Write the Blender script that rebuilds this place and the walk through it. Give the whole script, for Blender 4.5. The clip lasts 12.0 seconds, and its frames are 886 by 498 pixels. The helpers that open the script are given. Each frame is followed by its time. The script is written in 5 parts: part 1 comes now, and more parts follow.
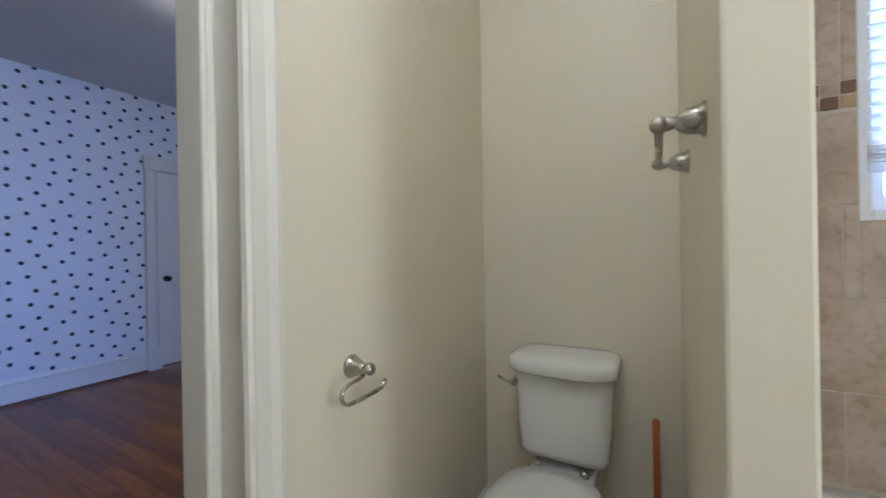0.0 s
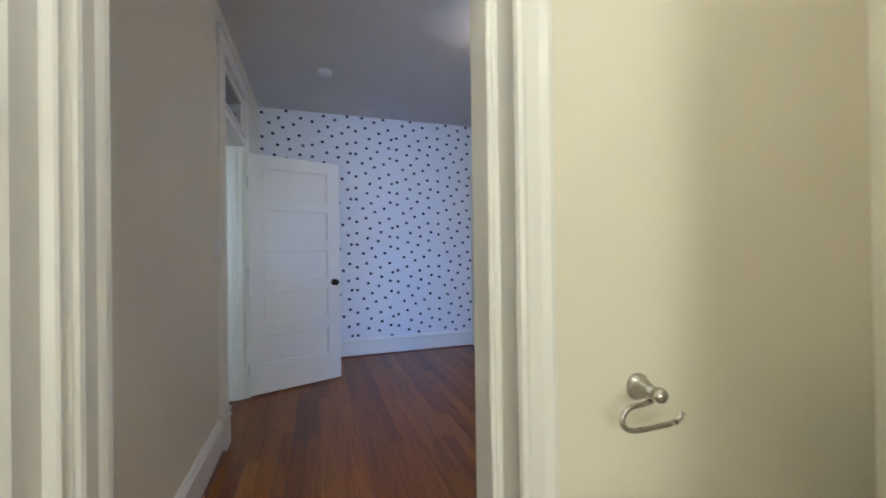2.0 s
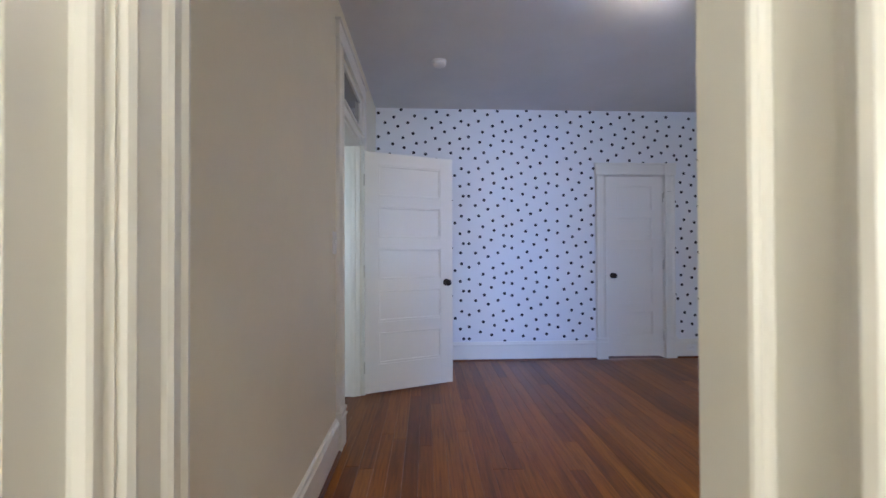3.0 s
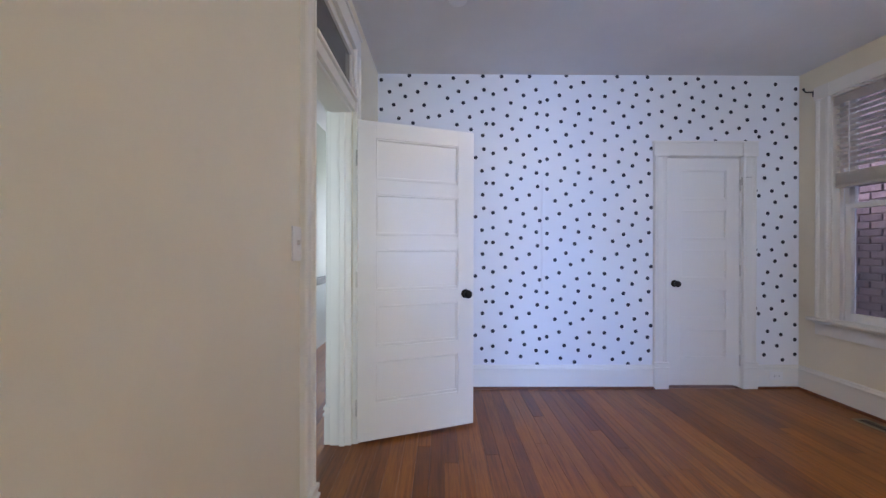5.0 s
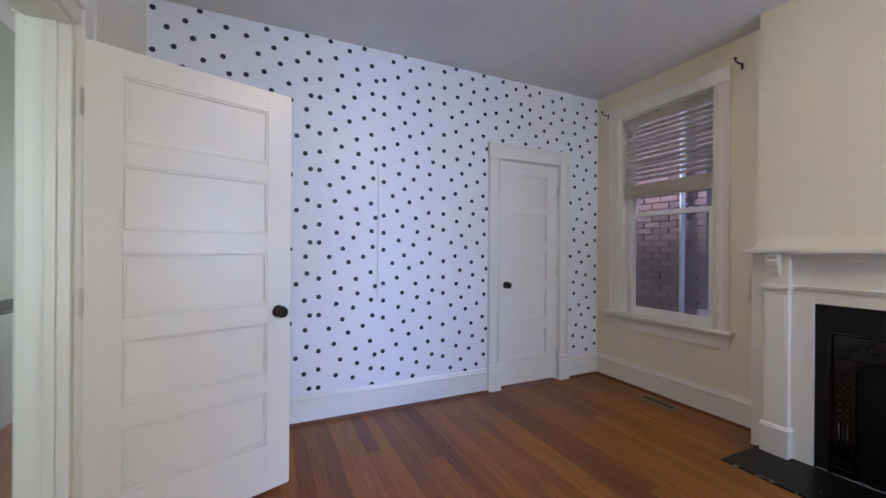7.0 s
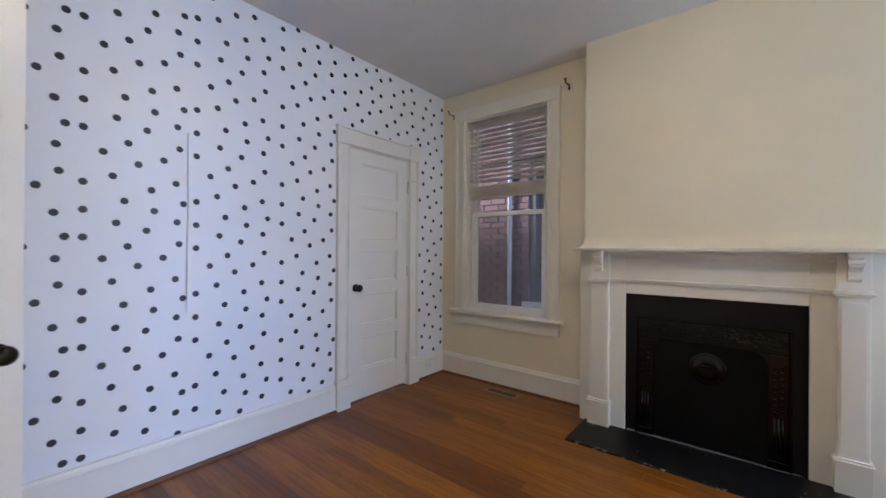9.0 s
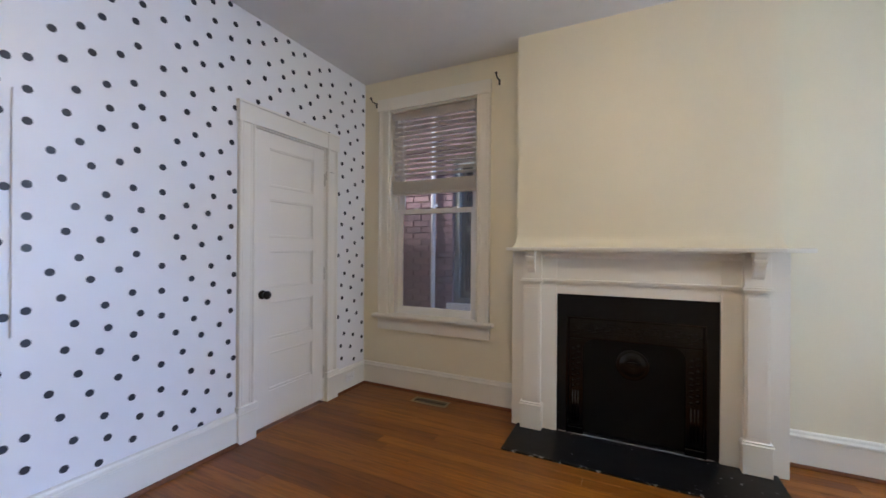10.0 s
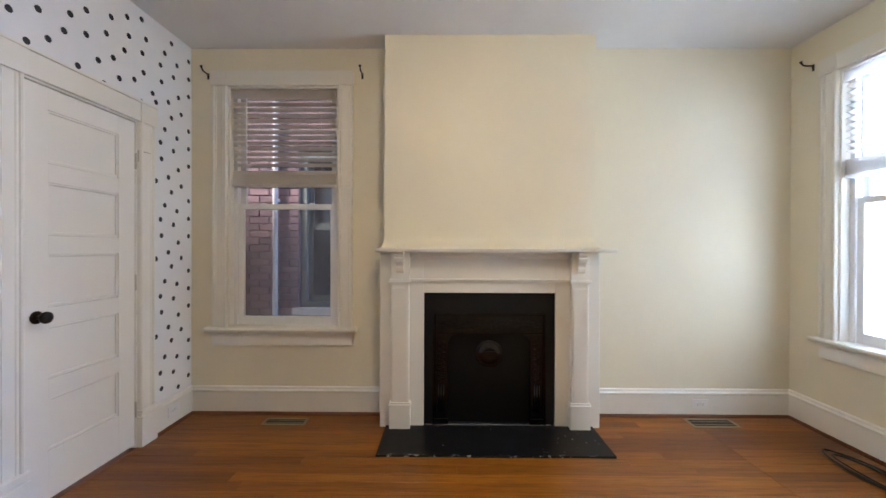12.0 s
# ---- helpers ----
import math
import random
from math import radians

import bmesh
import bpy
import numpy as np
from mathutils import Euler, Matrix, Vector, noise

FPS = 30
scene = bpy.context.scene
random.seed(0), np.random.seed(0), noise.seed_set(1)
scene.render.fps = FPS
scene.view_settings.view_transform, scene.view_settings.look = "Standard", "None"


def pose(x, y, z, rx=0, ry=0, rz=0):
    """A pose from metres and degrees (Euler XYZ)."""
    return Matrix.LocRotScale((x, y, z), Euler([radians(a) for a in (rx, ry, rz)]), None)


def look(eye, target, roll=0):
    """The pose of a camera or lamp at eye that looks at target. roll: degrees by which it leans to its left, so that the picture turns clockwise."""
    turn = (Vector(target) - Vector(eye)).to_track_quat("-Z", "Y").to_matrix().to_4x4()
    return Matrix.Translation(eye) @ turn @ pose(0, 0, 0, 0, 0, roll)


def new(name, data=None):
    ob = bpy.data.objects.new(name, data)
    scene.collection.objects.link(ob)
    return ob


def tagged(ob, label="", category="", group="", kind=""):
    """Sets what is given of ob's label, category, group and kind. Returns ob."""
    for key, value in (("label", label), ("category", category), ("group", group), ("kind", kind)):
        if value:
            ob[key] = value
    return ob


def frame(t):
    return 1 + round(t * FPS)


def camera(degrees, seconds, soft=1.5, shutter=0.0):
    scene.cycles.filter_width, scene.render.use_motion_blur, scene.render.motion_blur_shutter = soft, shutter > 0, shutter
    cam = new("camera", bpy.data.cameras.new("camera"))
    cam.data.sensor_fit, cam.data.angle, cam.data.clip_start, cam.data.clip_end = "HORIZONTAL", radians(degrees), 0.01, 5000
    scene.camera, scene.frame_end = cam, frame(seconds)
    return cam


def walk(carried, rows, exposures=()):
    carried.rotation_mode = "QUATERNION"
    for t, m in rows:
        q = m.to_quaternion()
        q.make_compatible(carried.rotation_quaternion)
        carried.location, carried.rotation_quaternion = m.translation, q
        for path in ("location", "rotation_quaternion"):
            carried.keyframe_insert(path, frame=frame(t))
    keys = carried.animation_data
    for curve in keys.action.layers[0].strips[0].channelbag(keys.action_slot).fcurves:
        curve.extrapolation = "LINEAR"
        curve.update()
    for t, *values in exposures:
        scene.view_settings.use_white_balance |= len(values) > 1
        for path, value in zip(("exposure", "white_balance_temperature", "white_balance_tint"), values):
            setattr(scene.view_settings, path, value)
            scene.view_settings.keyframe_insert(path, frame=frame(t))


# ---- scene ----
cam = camera(98.0, 12.0, 1.5, 0.3)
PATH = [
    (0, (-0.1074, 0.2062, 1.195), (-1.0777, 1.955, 1.192), -1.0),
    (0.5, (-0.0826, 0.2121, 1.186), (-1.3686, 1.7435, 1.198), -0.8),
    (1, (-0.0283, 0.1848, 1.199), (-1.5624, 1.4666, 1.213), -0.8),
    (1.5, (-0.0571, 0.2178, 1.203), (-1.7979, 1.2022, 1.211), -0.8),
    (2, (-0.1191, 0.2745, 1.202), (-2.0175, 0.9051, 1.212), -0.8),
    (2.5, (-0.2375, 0.2791, 1.167), (-2.2158, 0.5717, 1.188), -0.3),
    (2.8, (-0.3478, 0.2611, 1.196), (-2.3417, 0.4209, 1.209), -0.3),
    (3, (-0.4228, 0.2517, 1.194), (-2.4214, 0.3443, 1.211), -0.2),
    (3.3, (-0.53, 0.262, 1.211), (-2.53, 0.29, 1.215), -0.2),
    (3.5, (-0.615, 0.265, 1.197), (-2.615, 0.258, 1.205), -0.2),
    (3.7, (-0.701, 0.274, 1.192), (-2.701, 0.246, 1.201), -0.1),
    (5.3, (-1.338, 0.266, 1.239), (-3.337, 0.318, 1.226), 0.3),
    (5.5, (-1.388, 0.27, 1.234), (-3.383, 0.403, 1.229), 0.2),
    (6, (-1.517, 0.306, 1.232), (-3.488, 0.651, 1.226), 0.3),
    (6.5, (-1.651, 0.338, 1.251), (-3.554, 0.954, 1.246), 0.4),
    (7, (-1.752, 0.37, 1.249), (-3.564, 1.215, 1.248), 0.4),
    (7.2, (-1.79, 0.375, 1.243), (-3.574, 1.279, 1.244), 0.4),
    (8.8, (-2.135, 0.35, 1.255), (-3.445, 1.862, 1.254), 0.2),
    (9, (-2.175, 0.384, 1.241), (-3.429, 1.942, 1.243), 0.4),
    (9.5, (-2.303, 0.47, 1.256), (-3.375, 2.159, 1.249), 0.4),
    (10, (-2.412, 0.534, 1.245), (-3.285, 2.333, 1.246), 0.4),
    (10.5, (-2.524, 0.57, 1.248), (-3.106, 2.483, 1.253), 0.5),
    (11, (-2.634, 0.579, 1.255), (-2.954, 2.553, 1.258), 0.4),
    (11.5, (-2.676, 0.564, 1.262), (-2.836, 2.557, 1.26), 0.2),
    (12, (-2.705, 0.534, 1.269), (-2.721, 2.533, 1.26), 0.2),
]
EXPOSURES = [(0.0, -0.6, 4750, 22), (0.8, -0.34, 4750, 18), (1.5, -0.2, 5000, 15), (2.5, -0.16, 5200, 16), (3.0, 0.13, 5250, 20), (3.7, 0.52, 5250, 22),
             (5.5, 0.52, 5400, 21), (7.2, 0.48, 5650, 19), (9.5, 0.5, 6050, 15), (10.5, 0.7, 6250, 15), (12.0, 0.87, 6400, 15)]
walk(cam, [(t, look(eye, target, roll)) for t, eye, target, roll in PATH], EXPOSURES)
LAMP = (-2.50, 1.62)
SKY, EAST, YARD, BATHWIN, BATHEAST, HALL, DOMEGLOW, BATHGLOW = 0.15, 22.0, 185.0, 40.0, 34.0, 22.0, 42.0, 66.0

# ---- world, sun, large lights ----
world = bpy.data.worlds.new("sky")
scene.world = world
world.use_nodes = True
wn = world.node_tree.nodes
sky = wn.new("ShaderNodeTexSky")
sky.sky_type, sky.sun_disc = "NISHITA", False
sky.sun_elevation, sky.sun_rotation = radians(36), radians(238)
world.node_tree.links.new(sky.outputs["Color"], wn["Background"].inputs["Color"])
wn["Background"].inputs["Strength"].default_value = SKY

sun = new("sun", bpy.data.lights.new("sun", "SUN"))
sun.data.energy, sun.data.angle, sun.data.color = 5.0, radians(10), (1.0, 0.95, 0.88)
sun.matrix_world = look((0, 0, 30), (0.85 * 10, 0.52 * 10, 30 - 7.3))


def window_light(name, x, y, z, wide, high, target, watts, colour, spread=180):
    lamp = new(name, bpy.data.lights.new(name, "AREA"))
    lamp.data.shape, lamp.data.size, lamp.data.size_y = "RECTANGLE", wide, high
    lamp.data.energy, lamp.data.color = watts, colour
    lamp.data.spread = radians(spread)
    lamp.matrix_world = look((x, y, z), target)
    return lamp


# daylight in the openings of the east and bathroom windows; the others are added
window_light("daylight_east", 0.066, 2.675, 1.56, 0.82, 1.76, (-1, 2.675, 1.56), EAST, (0.66, 0.82, 1.0))
# added lamp out in the yard, aimed to throw bluish light on the papered wall
window_light("yard_fill", 3.2, 3.75, 1.95, 0.95, 0.95, (-4.65, 1.15, 0.40), YARD, (0.30, 0.52, 1.0))
window_light("daylight_bathroom", 0.68, 1.98, 1.80, 0.7, 1.2, (0.68, 0, 1.7), BATHWIN, (0.72, 0.86, 1.0))
# warm light from the east through an unseen, assumed end window
window_light("assumed_light_bathroom_east", 1.86, 0.15, 1.25, 0.52, 1.1, (0, 0.15, 1.2), BATHEAST, (1.0, 0.90, 0.60))
# two added lamps at the hall's unseen ends brighten the hall and its jamb
window_light("hall_fill_west", -7.9, -0.85, 1.5, 0.7, 1.6, (0, -0.85, 1.4), HALL, (1.0, 0.97, 0.90))
window_light("hall_fill_east", -0.86, -0.85, 1.5, 0.6, 1.5, (-4, -0.85, 1.4), 0.8 * HALL, (0.90, 1.0, 0.88))


# ---- materials ----
def nodes_of(name):
    m = bpy.data.materials.new(name)
    m.use_nodes = True
    t = m.node_tree
    return m, t.nodes, t.links, t.nodes["Principled BSDF"]


def place(n, l, scale=(1, 1, 1)):
    geo = n.new("ShaderNodeNewGeometry")
    mp = n.new("ShaderNodeMapping")
    mp.inputs["Scale"].default_value = scale
    l.new(geo.outputs["Position"], mp.inputs["Vector"])
    return mp.outputs["Vector"]


def noise_of(n, l, vec, scale, detail=4.0, rough=0.55):
    t = n.new("ShaderNodeTexNoise")
    t.inputs["Scale"].default_value, t.inputs["Detail"].default_value, t.inputs["Roughness"].default_value = scale, detail, rough
    l.new(vec, t.inputs["Vector"])
    return t.outputs["Fac"]


def ramp(n, l, fac, stops):
    r = n.new("ShaderNodeValToRGB")
    e = r.color_ramp.elements
    while len(e) < len(stops):
        e.new(0.5)
    for el, (p, c) in zip(e, stops):
        el.position, el.color = p, (*c, 1)
    l.new(fac, r.inputs["Fac"])
    return r.outputs["Color"]


def mix(n, l, a, b, fac, mode="MIX"):
    m = n.new("ShaderNodeMix")
    m.data_type, m.blend_type = "RGBA", mode
    for sock, v in ((m.inputs[6], a), (m.inputs[7], b), (m.inputs[0], fac)):
        if isinstance(v, (tuple, list)):
            sock.default_value = (*v, 1)
        elif isinstance(v, (int, float)):
            sock.default_value = v
        else:
            l.new(v, sock)
    return m.outputs[2]


def bump(n, l, p, fac, strength, dist=0.002):
    b = n.new("ShaderNodeBump")
    b.inputs["Strength"].default_value, b.inputs["Distance"].default_value = strength, dist
    l.new(fac, b.inputs["Height"])
    l.new(b.outputs["Normal"], p.inputs["Normal"])


def painted(name, colour, rough=0.45, stain=0.05, grain=0.25, metal=0.0, fine=180.0, coarse=1.7, coat=0.0, spec=0.5, glow_through=0.0, uneven=0.08):
    """Paint, plastic, enamel or metal with broad unevenness and a fine tooth."""
    m, n, l, p = nodes_of(name)
    v = place(n, l)
    a = noise_of(n, l, v, coarse, 5.0)
    b = noise_of(n, l, v, fine, 3.0)
    c = noise_of(n, l, v, coarse * 9, 4.0)
    lo = tuple(k * (1 - 2 * stain) for k in colour)
    hi = tuple(min(1.0, k * (1 + stain)) for k in colour)
    col = ramp(n, l, a, [(0.3, lo), (0.7, hi)])
    col2 = mix(n, l, col, tuple(k * (1 - 1.5 * stain) for k in colour), ramp(n, l, c, [(0.55, (0, 0, 0)), (0.8, (0.5, 0.5, 0.5))]))
    l.new(col2, p.inputs["Base Color"])
    rr = n.new("ShaderNodeMapRange")
    rr.inputs["To Min"].default_value, rr.inputs["To Max"].default_value = max(0.02, rough - uneven), min(1, rough + uneven)
    l.new(c, rr.inputs["Value"])
    l.new(rr.outputs["Result"], p.inputs["Roughness"])
    p.inputs["Metallic"].default_value = metal
    p.inputs["Coat Weight"].default_value = coat
    p.inputs["Specular IOR Level"].default_value = spec
    if glow_through:
        tl = n.new("ShaderNodeBsdfTranslucent")
        l.new(col2, tl.inputs["Color"])
        ms = n.new("ShaderNodeMixShader")
        ms.inputs[0].default_value = glow_through
        l.new(p.outputs[0], ms.inputs[1]), l.new(tl.outputs[0], ms.inputs[2])
        l.new(ms.outputs[0], n["Material Output"].inputs["Surface"])
    if grain:
        mx = n.new("ShaderNodeMath")
        mx.operation = "MULTIPLY_ADD"
        mx.inputs[1].default_value = 0.15
        l.new(c, mx.inputs[0]), l.new(b, mx.inputs[2])
        bump(n, l, p, mx.outputs[0], grain)
    return m


def board_wood(name, dark, light, gloss=0.28, along=(1.2, 26, 26), deep=0.7):
    """Varnished strip flooring: the tone varies from board to board, the grain runs along the board."""
    m, n, l, p = nodes_of(name)
    info = n.new("ShaderNodeObjectInfo")
    v0 = place(n, l, along)
    add = n.new("ShaderNodeVectorMath")
    add.operation = "MULTIPLY_ADD"
    add.inputs[1].default_value = (1, 1, 1)
    comb = n.new("ShaderNodeCombineXYZ")
    sc = n.new("ShaderNodeMath")
    sc.operation, sc.inputs[1].default_value = "MULTIPLY", 57.0
    l.new(info.outputs["Random"], sc.inputs[0])
    l.new(sc.outputs[0], comb.inputs[0]), l.new(sc.outputs[0], comb.inputs[2])
    l.new(v0, add.inputs[0]), l.new(comb.outputs[0], add.inputs[2])
    g = noise_of(n, l, add.outputs[0], 2.4, 7.0, 0.6)
    g2 = noise_of(n, l, add.outputs[0], 9.0, 5.0, 0.65)
    wide = noise_of(n, l, place(n, l), 1.1, 3.0)
    tone = ramp(n, l, info.outputs["Random"], [(0.0, dark), (0.45, tuple((a + b) / 2 for a, b in zip(dark, light))), (1.0, light)])
    grain = ramp(n, l, g, [(0.30, (0.45, 0.40, 0.36)), (0.55, (1, 1, 1)), (0.75, (1.0, 0.96, 0.90))])
    fine = ramp(n, l, g2, [(0.35, (0.72, 0.66, 0.60)), (0.6, (1, 1, 1))])
    c = mix(n, l, tone, grain, deep, "MULTIPLY")
    c = mix(n, l, c, fine, deep, "MULTIPLY")
    worn = ramp(n, l, wide, [(0.35, (0.80, 0.76, 0.74)), (0.65, (1, 1, 1))])
    c = mix(n, l, c, worn, 0.8, "MULTIPLY")
    l.new(c, p.inputs["Base Color"])
    rr = n.new("ShaderNodeMapRange")
    rr.inputs["To Min"].default_value, rr.inputs["To Max"].default_value = gloss - 0.06, gloss + 0.16
    l.new(wide, rr.inputs["Value"]), l.new(rr.outputs["Result"], p.inputs["Roughness"])
    p.inputs["Specular IOR Level"].default_value = 0.38
    bump(n, l, p, g2, 0.12)
    return m


def brick_clay(name):
    m, n, l, p = nodes_of(name)
    info = n.new("ShaderNodeObjectInfo")
    isl = n.new("ShaderNodeNewGeometry")
    mx = n.new("ShaderNodeMath")
    mx.operation = "ADD"
    l.new(info.outputs["Random"], mx.inputs[0]), l.new(isl.outputs["Random Per Island"], mx.inputs[1])
    fr = n.new("ShaderNodeMath")
    fr.operation = "FRACT"
    l.new(mx.outputs[0], fr.inputs[0])
    v = place(n, l)
    tone = ramp(n, l, fr.outputs[0], [(0.0, (0.17, 0.120, 0.145)), (0.35, (0.27, 0.178, 0.205)), (0.7, (0.33, 0.225, 0.250)), (1.0, (0.22, 0.145, 0.172))])
    soot = ramp(n, l, noise_of(n, l, v, 22, 5.0), [(0.35, (0.55, 0.52, 0.52)), (0.65, (1, 1, 1))])
    l.new(mix(n, l, tone, soot, 0.8, "MULTIPLY"), p.inputs["Base Color"])
    p.inputs["Roughness"].default_value = 0.9
    bump(n, l, p, noise_of(n, l, v, 90, 5.0), 0.6, 0.004)
    return m


def glass_mat(name, tint=(1, 1, 1), rough=0.0):
    m, n, l, p = nodes_of(name)
    p.inputs["Base Color"].default_value = (*tint, 1)
    p.inputs["Transmission Weight"].default_value = 1.0
    p.inputs["IOR"].default_value = 1.45
    smear = noise_of(n, l, place(n, l), 5.0, 4.0)
    r = n.new("ShaderNodeMapRange")
    r.inputs["To Min"].default_value, r.inputs["To Max"].default_value = rough, rough + 0.015
    l.new(smear, r.inputs["Value"]), l.new(r.outputs["Result"], p.inputs["Roughness"])
    return m


def woven_screen(name):
    """Fine dark insect mesh: most of the light passes between the wires."""
    m, n, l, p = nodes_of(name)
    p.inputs["Base Color"].default_value = (0.08, 0.08, 0.10, 1)
    p.inputs["Roughness"].default_value = 0.6
    clear = n.new("ShaderNodeBsdfTransparent")
    ms = n.new("ShaderNodeMixShader")
    dust = n.new("ShaderNodeMapRange")
    dust.inputs["To Min"].default_value, dust.inputs["To Max"].default_value = 0.12, 0.20
    l.new(noise_of(n, l, place(n, l), 7.0, 4.0), dust.inputs["Value"])
    l.new(dust.outputs["Result"], ms.inputs[0])
    l.new(clear.outputs[0], ms.inputs[1]), l.new(p.outputs[0], ms.inputs[2])
    l.new(ms.outputs[0], n["Material Output"].inputs["Surface"])
    return m


def stone_tile(name):
    m, n, l, p = nodes_of(name)
    info = n.new("ShaderNodeObjectInfo")
    v = place(n, l)
    a = noise_of(n, l, v, 6.0, 7.0, 0.6)
    b = noise_of(n, l, v, 38.0, 5.0, 0.6)
    c = ramp(n, l, a, [(0.3, (0.36, 0.27, 0.19)), (0.5, (0.48, 0.37, 0.27)), (0.7, (0.56, 0.46, 0.36))])
    pit = ramp(n, l, b, [(0.30, (0.72, 0.66, 0.60)), (0.5, (1, 1, 1))])
    tone = ramp(n, l, info.outputs["Random"], [(0, (0.88, 0.86, 0.84)), (1, (1, 1, 1))])
    l.new(mix(n, l, mix(n, l, c, pit, 0.8, "MULTIPLY"), tone, 1.0, "MULTIPLY"), p.inputs["Base Color"])
    p.inputs["Roughness"].default_value = 0.38
    bump(n, l, p, b, 0.15)
    return m


def slate_black(name):
    """Black-painted hearth with chipped pale specks and a broken dull polish."""
    m, n, l, p = nodes_of(name)
    v = place(n, l)
    vor = n.new("ShaderNodeTexNoise")
    vor.inputs["Scale"].default_value, vor.inputs["Detail"].default_value = 34.0, 2.0
    l.new(v, vor.inputs["Vector"])
    zone = noise_of(n, l, v, 3.1, 2.0)
    chip = n.new("ShaderNodeMath")
    chip.operation = "MULTIPLY"
    l.new(ramp(n, l, vor.outputs["Fac"], [(0.69, (0, 0, 0)), (0.71, (1, 1, 1))]), chip.inputs[0])
    l.new(ramp(n, l, zone, [(0.50, (0, 0, 0)), (0.60, (1, 1, 1))]), chip.inputs[1])
    # the front edge is chipped in short pale flakes
    sep = n.new("ShaderNodeSeparateXYZ")
    l.new(v, sep.inputs[0])
    edge = n.new("ShaderNodeMapRange")
    edge.inputs["From Min"].default_value, edge.inputs["From Max"].default_value = 2.878, 2.856
    l.new(sep.outputs["Y"], edge.inputs["Value"])
    flake = n.new("ShaderNodeMath")
    flake.operation = "MULTIPLY"
    l.new(edge.outputs["Result"], flake.inputs[0])
    l.new(ramp(n, l, noise_of(n, l, v, 26, 4.0), [(0.57, (0, 0, 0)), (0.66, (1, 1, 1))]), flake.inputs[1])
    worn = n.new("ShaderNodeMath")
    worn.operation = "MAXIMUM"
    l.new(chip.outputs[0], worn.inputs[0]), l.new(flake.outputs[0], worn.inputs[1])
    l.new(mix(n, l, (0.006, 0.006, 0.007), (0.34, 0.35, 0.36), worn.outputs[0]), p.inputs["Base Color"])
    r = n.new("ShaderNodeMapRange")
    r.inputs["To Min"].default_value, r.inputs["To Max"].default_value = 0.26, 0.46
    p.inputs["Specular IOR Level"].default_value = 0.2
    l.new(noise_of(n, l, v, 8, 5.0), r.inputs["Value"]), l.new(r.outputs["Result"], p.inputs["Roughness"])
    bump(n, l, p, noise_of(n, l, v, 25, 4.0), 0.25)
    return m


def glowing(name, colour, strength):
    m, n, l, p = nodes_of(name)
    p.inputs["Base Color"].default_value = (0.9, 0.88, 0.82, 1)
    p.inputs["Emission Color"].default_value = (*colour, 1)
    p.inputs["Emission Strength"].default_value = strength
    return m


CREAM = painted("cream_wall_paint", (0.79, 0.733, 0.572), 0.50, 0.02, 0.15, fine=260)
PAPER = painted("white_wallpaper", (0.80, 0.80, 0.80), 0.42, 0.02, 0.10, fine=320)
INK = painted("dark_navy_print", (0.014, 0.016, 0.024), 0.5, 0.1, 0.0)
CEIL = painted("white_ceiling_paint", (0.74, 0.725, 0.70), 0.7, 0.03, 0.25, fine=150)
TRIM = painted("white_gloss_trim_paint", (0.79, 0.765, 0.69), 0.32, 0.006, 0.0, fine=60, coarse=2.0, uneven=0.03)
DOORP = painted("white_gloss_door_paint", (0.80, 0.775, 0.71), 0.30, 0.004, 0.0, fine=55, coarse=1.5, uneven=0.02)
BLIND = painted("ivory_blind_vinyl", (0.92, 0.90, 0.87), 0.40, 0.02, 0.0, glow_through=0.85)
VINYL = painted("white_window_vinyl", (0.80, 0.80, 0.80), 0.35, 0.02, 0.0)
PLATE = painted("white_switch_plastic", (0.80, 0.79, 0.76), 0.35, 0.02, 0.0)
BRONZE = painted("oil_rubbed_bronze", (0.028, 0.022, 0.018), 0.32, 0.2, 0.1, metal=0.75)
IRON = painted("black_cast_iron", (0.002, 0.002, 0.003), 0.20, 0.2, 0.15, fine=120, spec=0.42)
COVER = painted("flat_black_sheet_iron", (0.004, 0.004, 0.004), 0.55, 0.2, 0.1, fine=120, spec=0.15)
BLACKP = painted("black_painted_slate", (0.006, 0.006, 0.007), 0.5, 0.2, 0.2, spec=0.25)
HOOK = painted("black_wrought_iron", (0.012, 0.012, 0.013), 0.45, 0.2, 0.1)
NICKEL = painted("brushed_nickel", (0.52, 0.49, 0.44), 0.27, 0.08, 0.0, metal=1.0)
HINGEM = painted("paint_spattered_steel_hinge", (0.60, 0.57, 0.50), 0.4, 0.2, 0.2, metal=0.25)
CHINA = painted("white_vitreous_china", (0.80, 0.79, 0.76), 0.12, 0.015, 0.0, coat=0.4)
SEATM = painted("white_plastic_seat", (0.78, 0.77, 0.74), 0.22, 0.015, 0.0)
ORANGE = painted("orange_stained_wood", (0.50, 0.13, 0.025), 0.4, 0.12, 0.2, fine=90)
RUBBER = painted("black_rubber", (0.02, 0.02, 0.02), 0.6, 0.1, 0.2)
TUBM = painted("white_enamel_tub", (0.80, 0.80, 0.78), 0.14, 0.015, 0.0)
GROUT = painted("beige_grout", (0.60, 0.52, 0.42), 0.85, 0.08, 0.4)
MOSAIC_A = painted("brown_mosaic_stone", (0.20, 0.10, 0.05), 0.3, 0.15, 0.2)
MOSAIC_B = painted("gold_mosaic_stone", (0.50, 0.33, 0.16), 0.3, 0.15, 0.2)
GROUTGREY = painted("grey_crumbled_mortar", (0.22, 0.22, 0.22), 0.95, 0.3, 0.8, fine=90)
TILE = stone_tile("beige_travertine_tile")
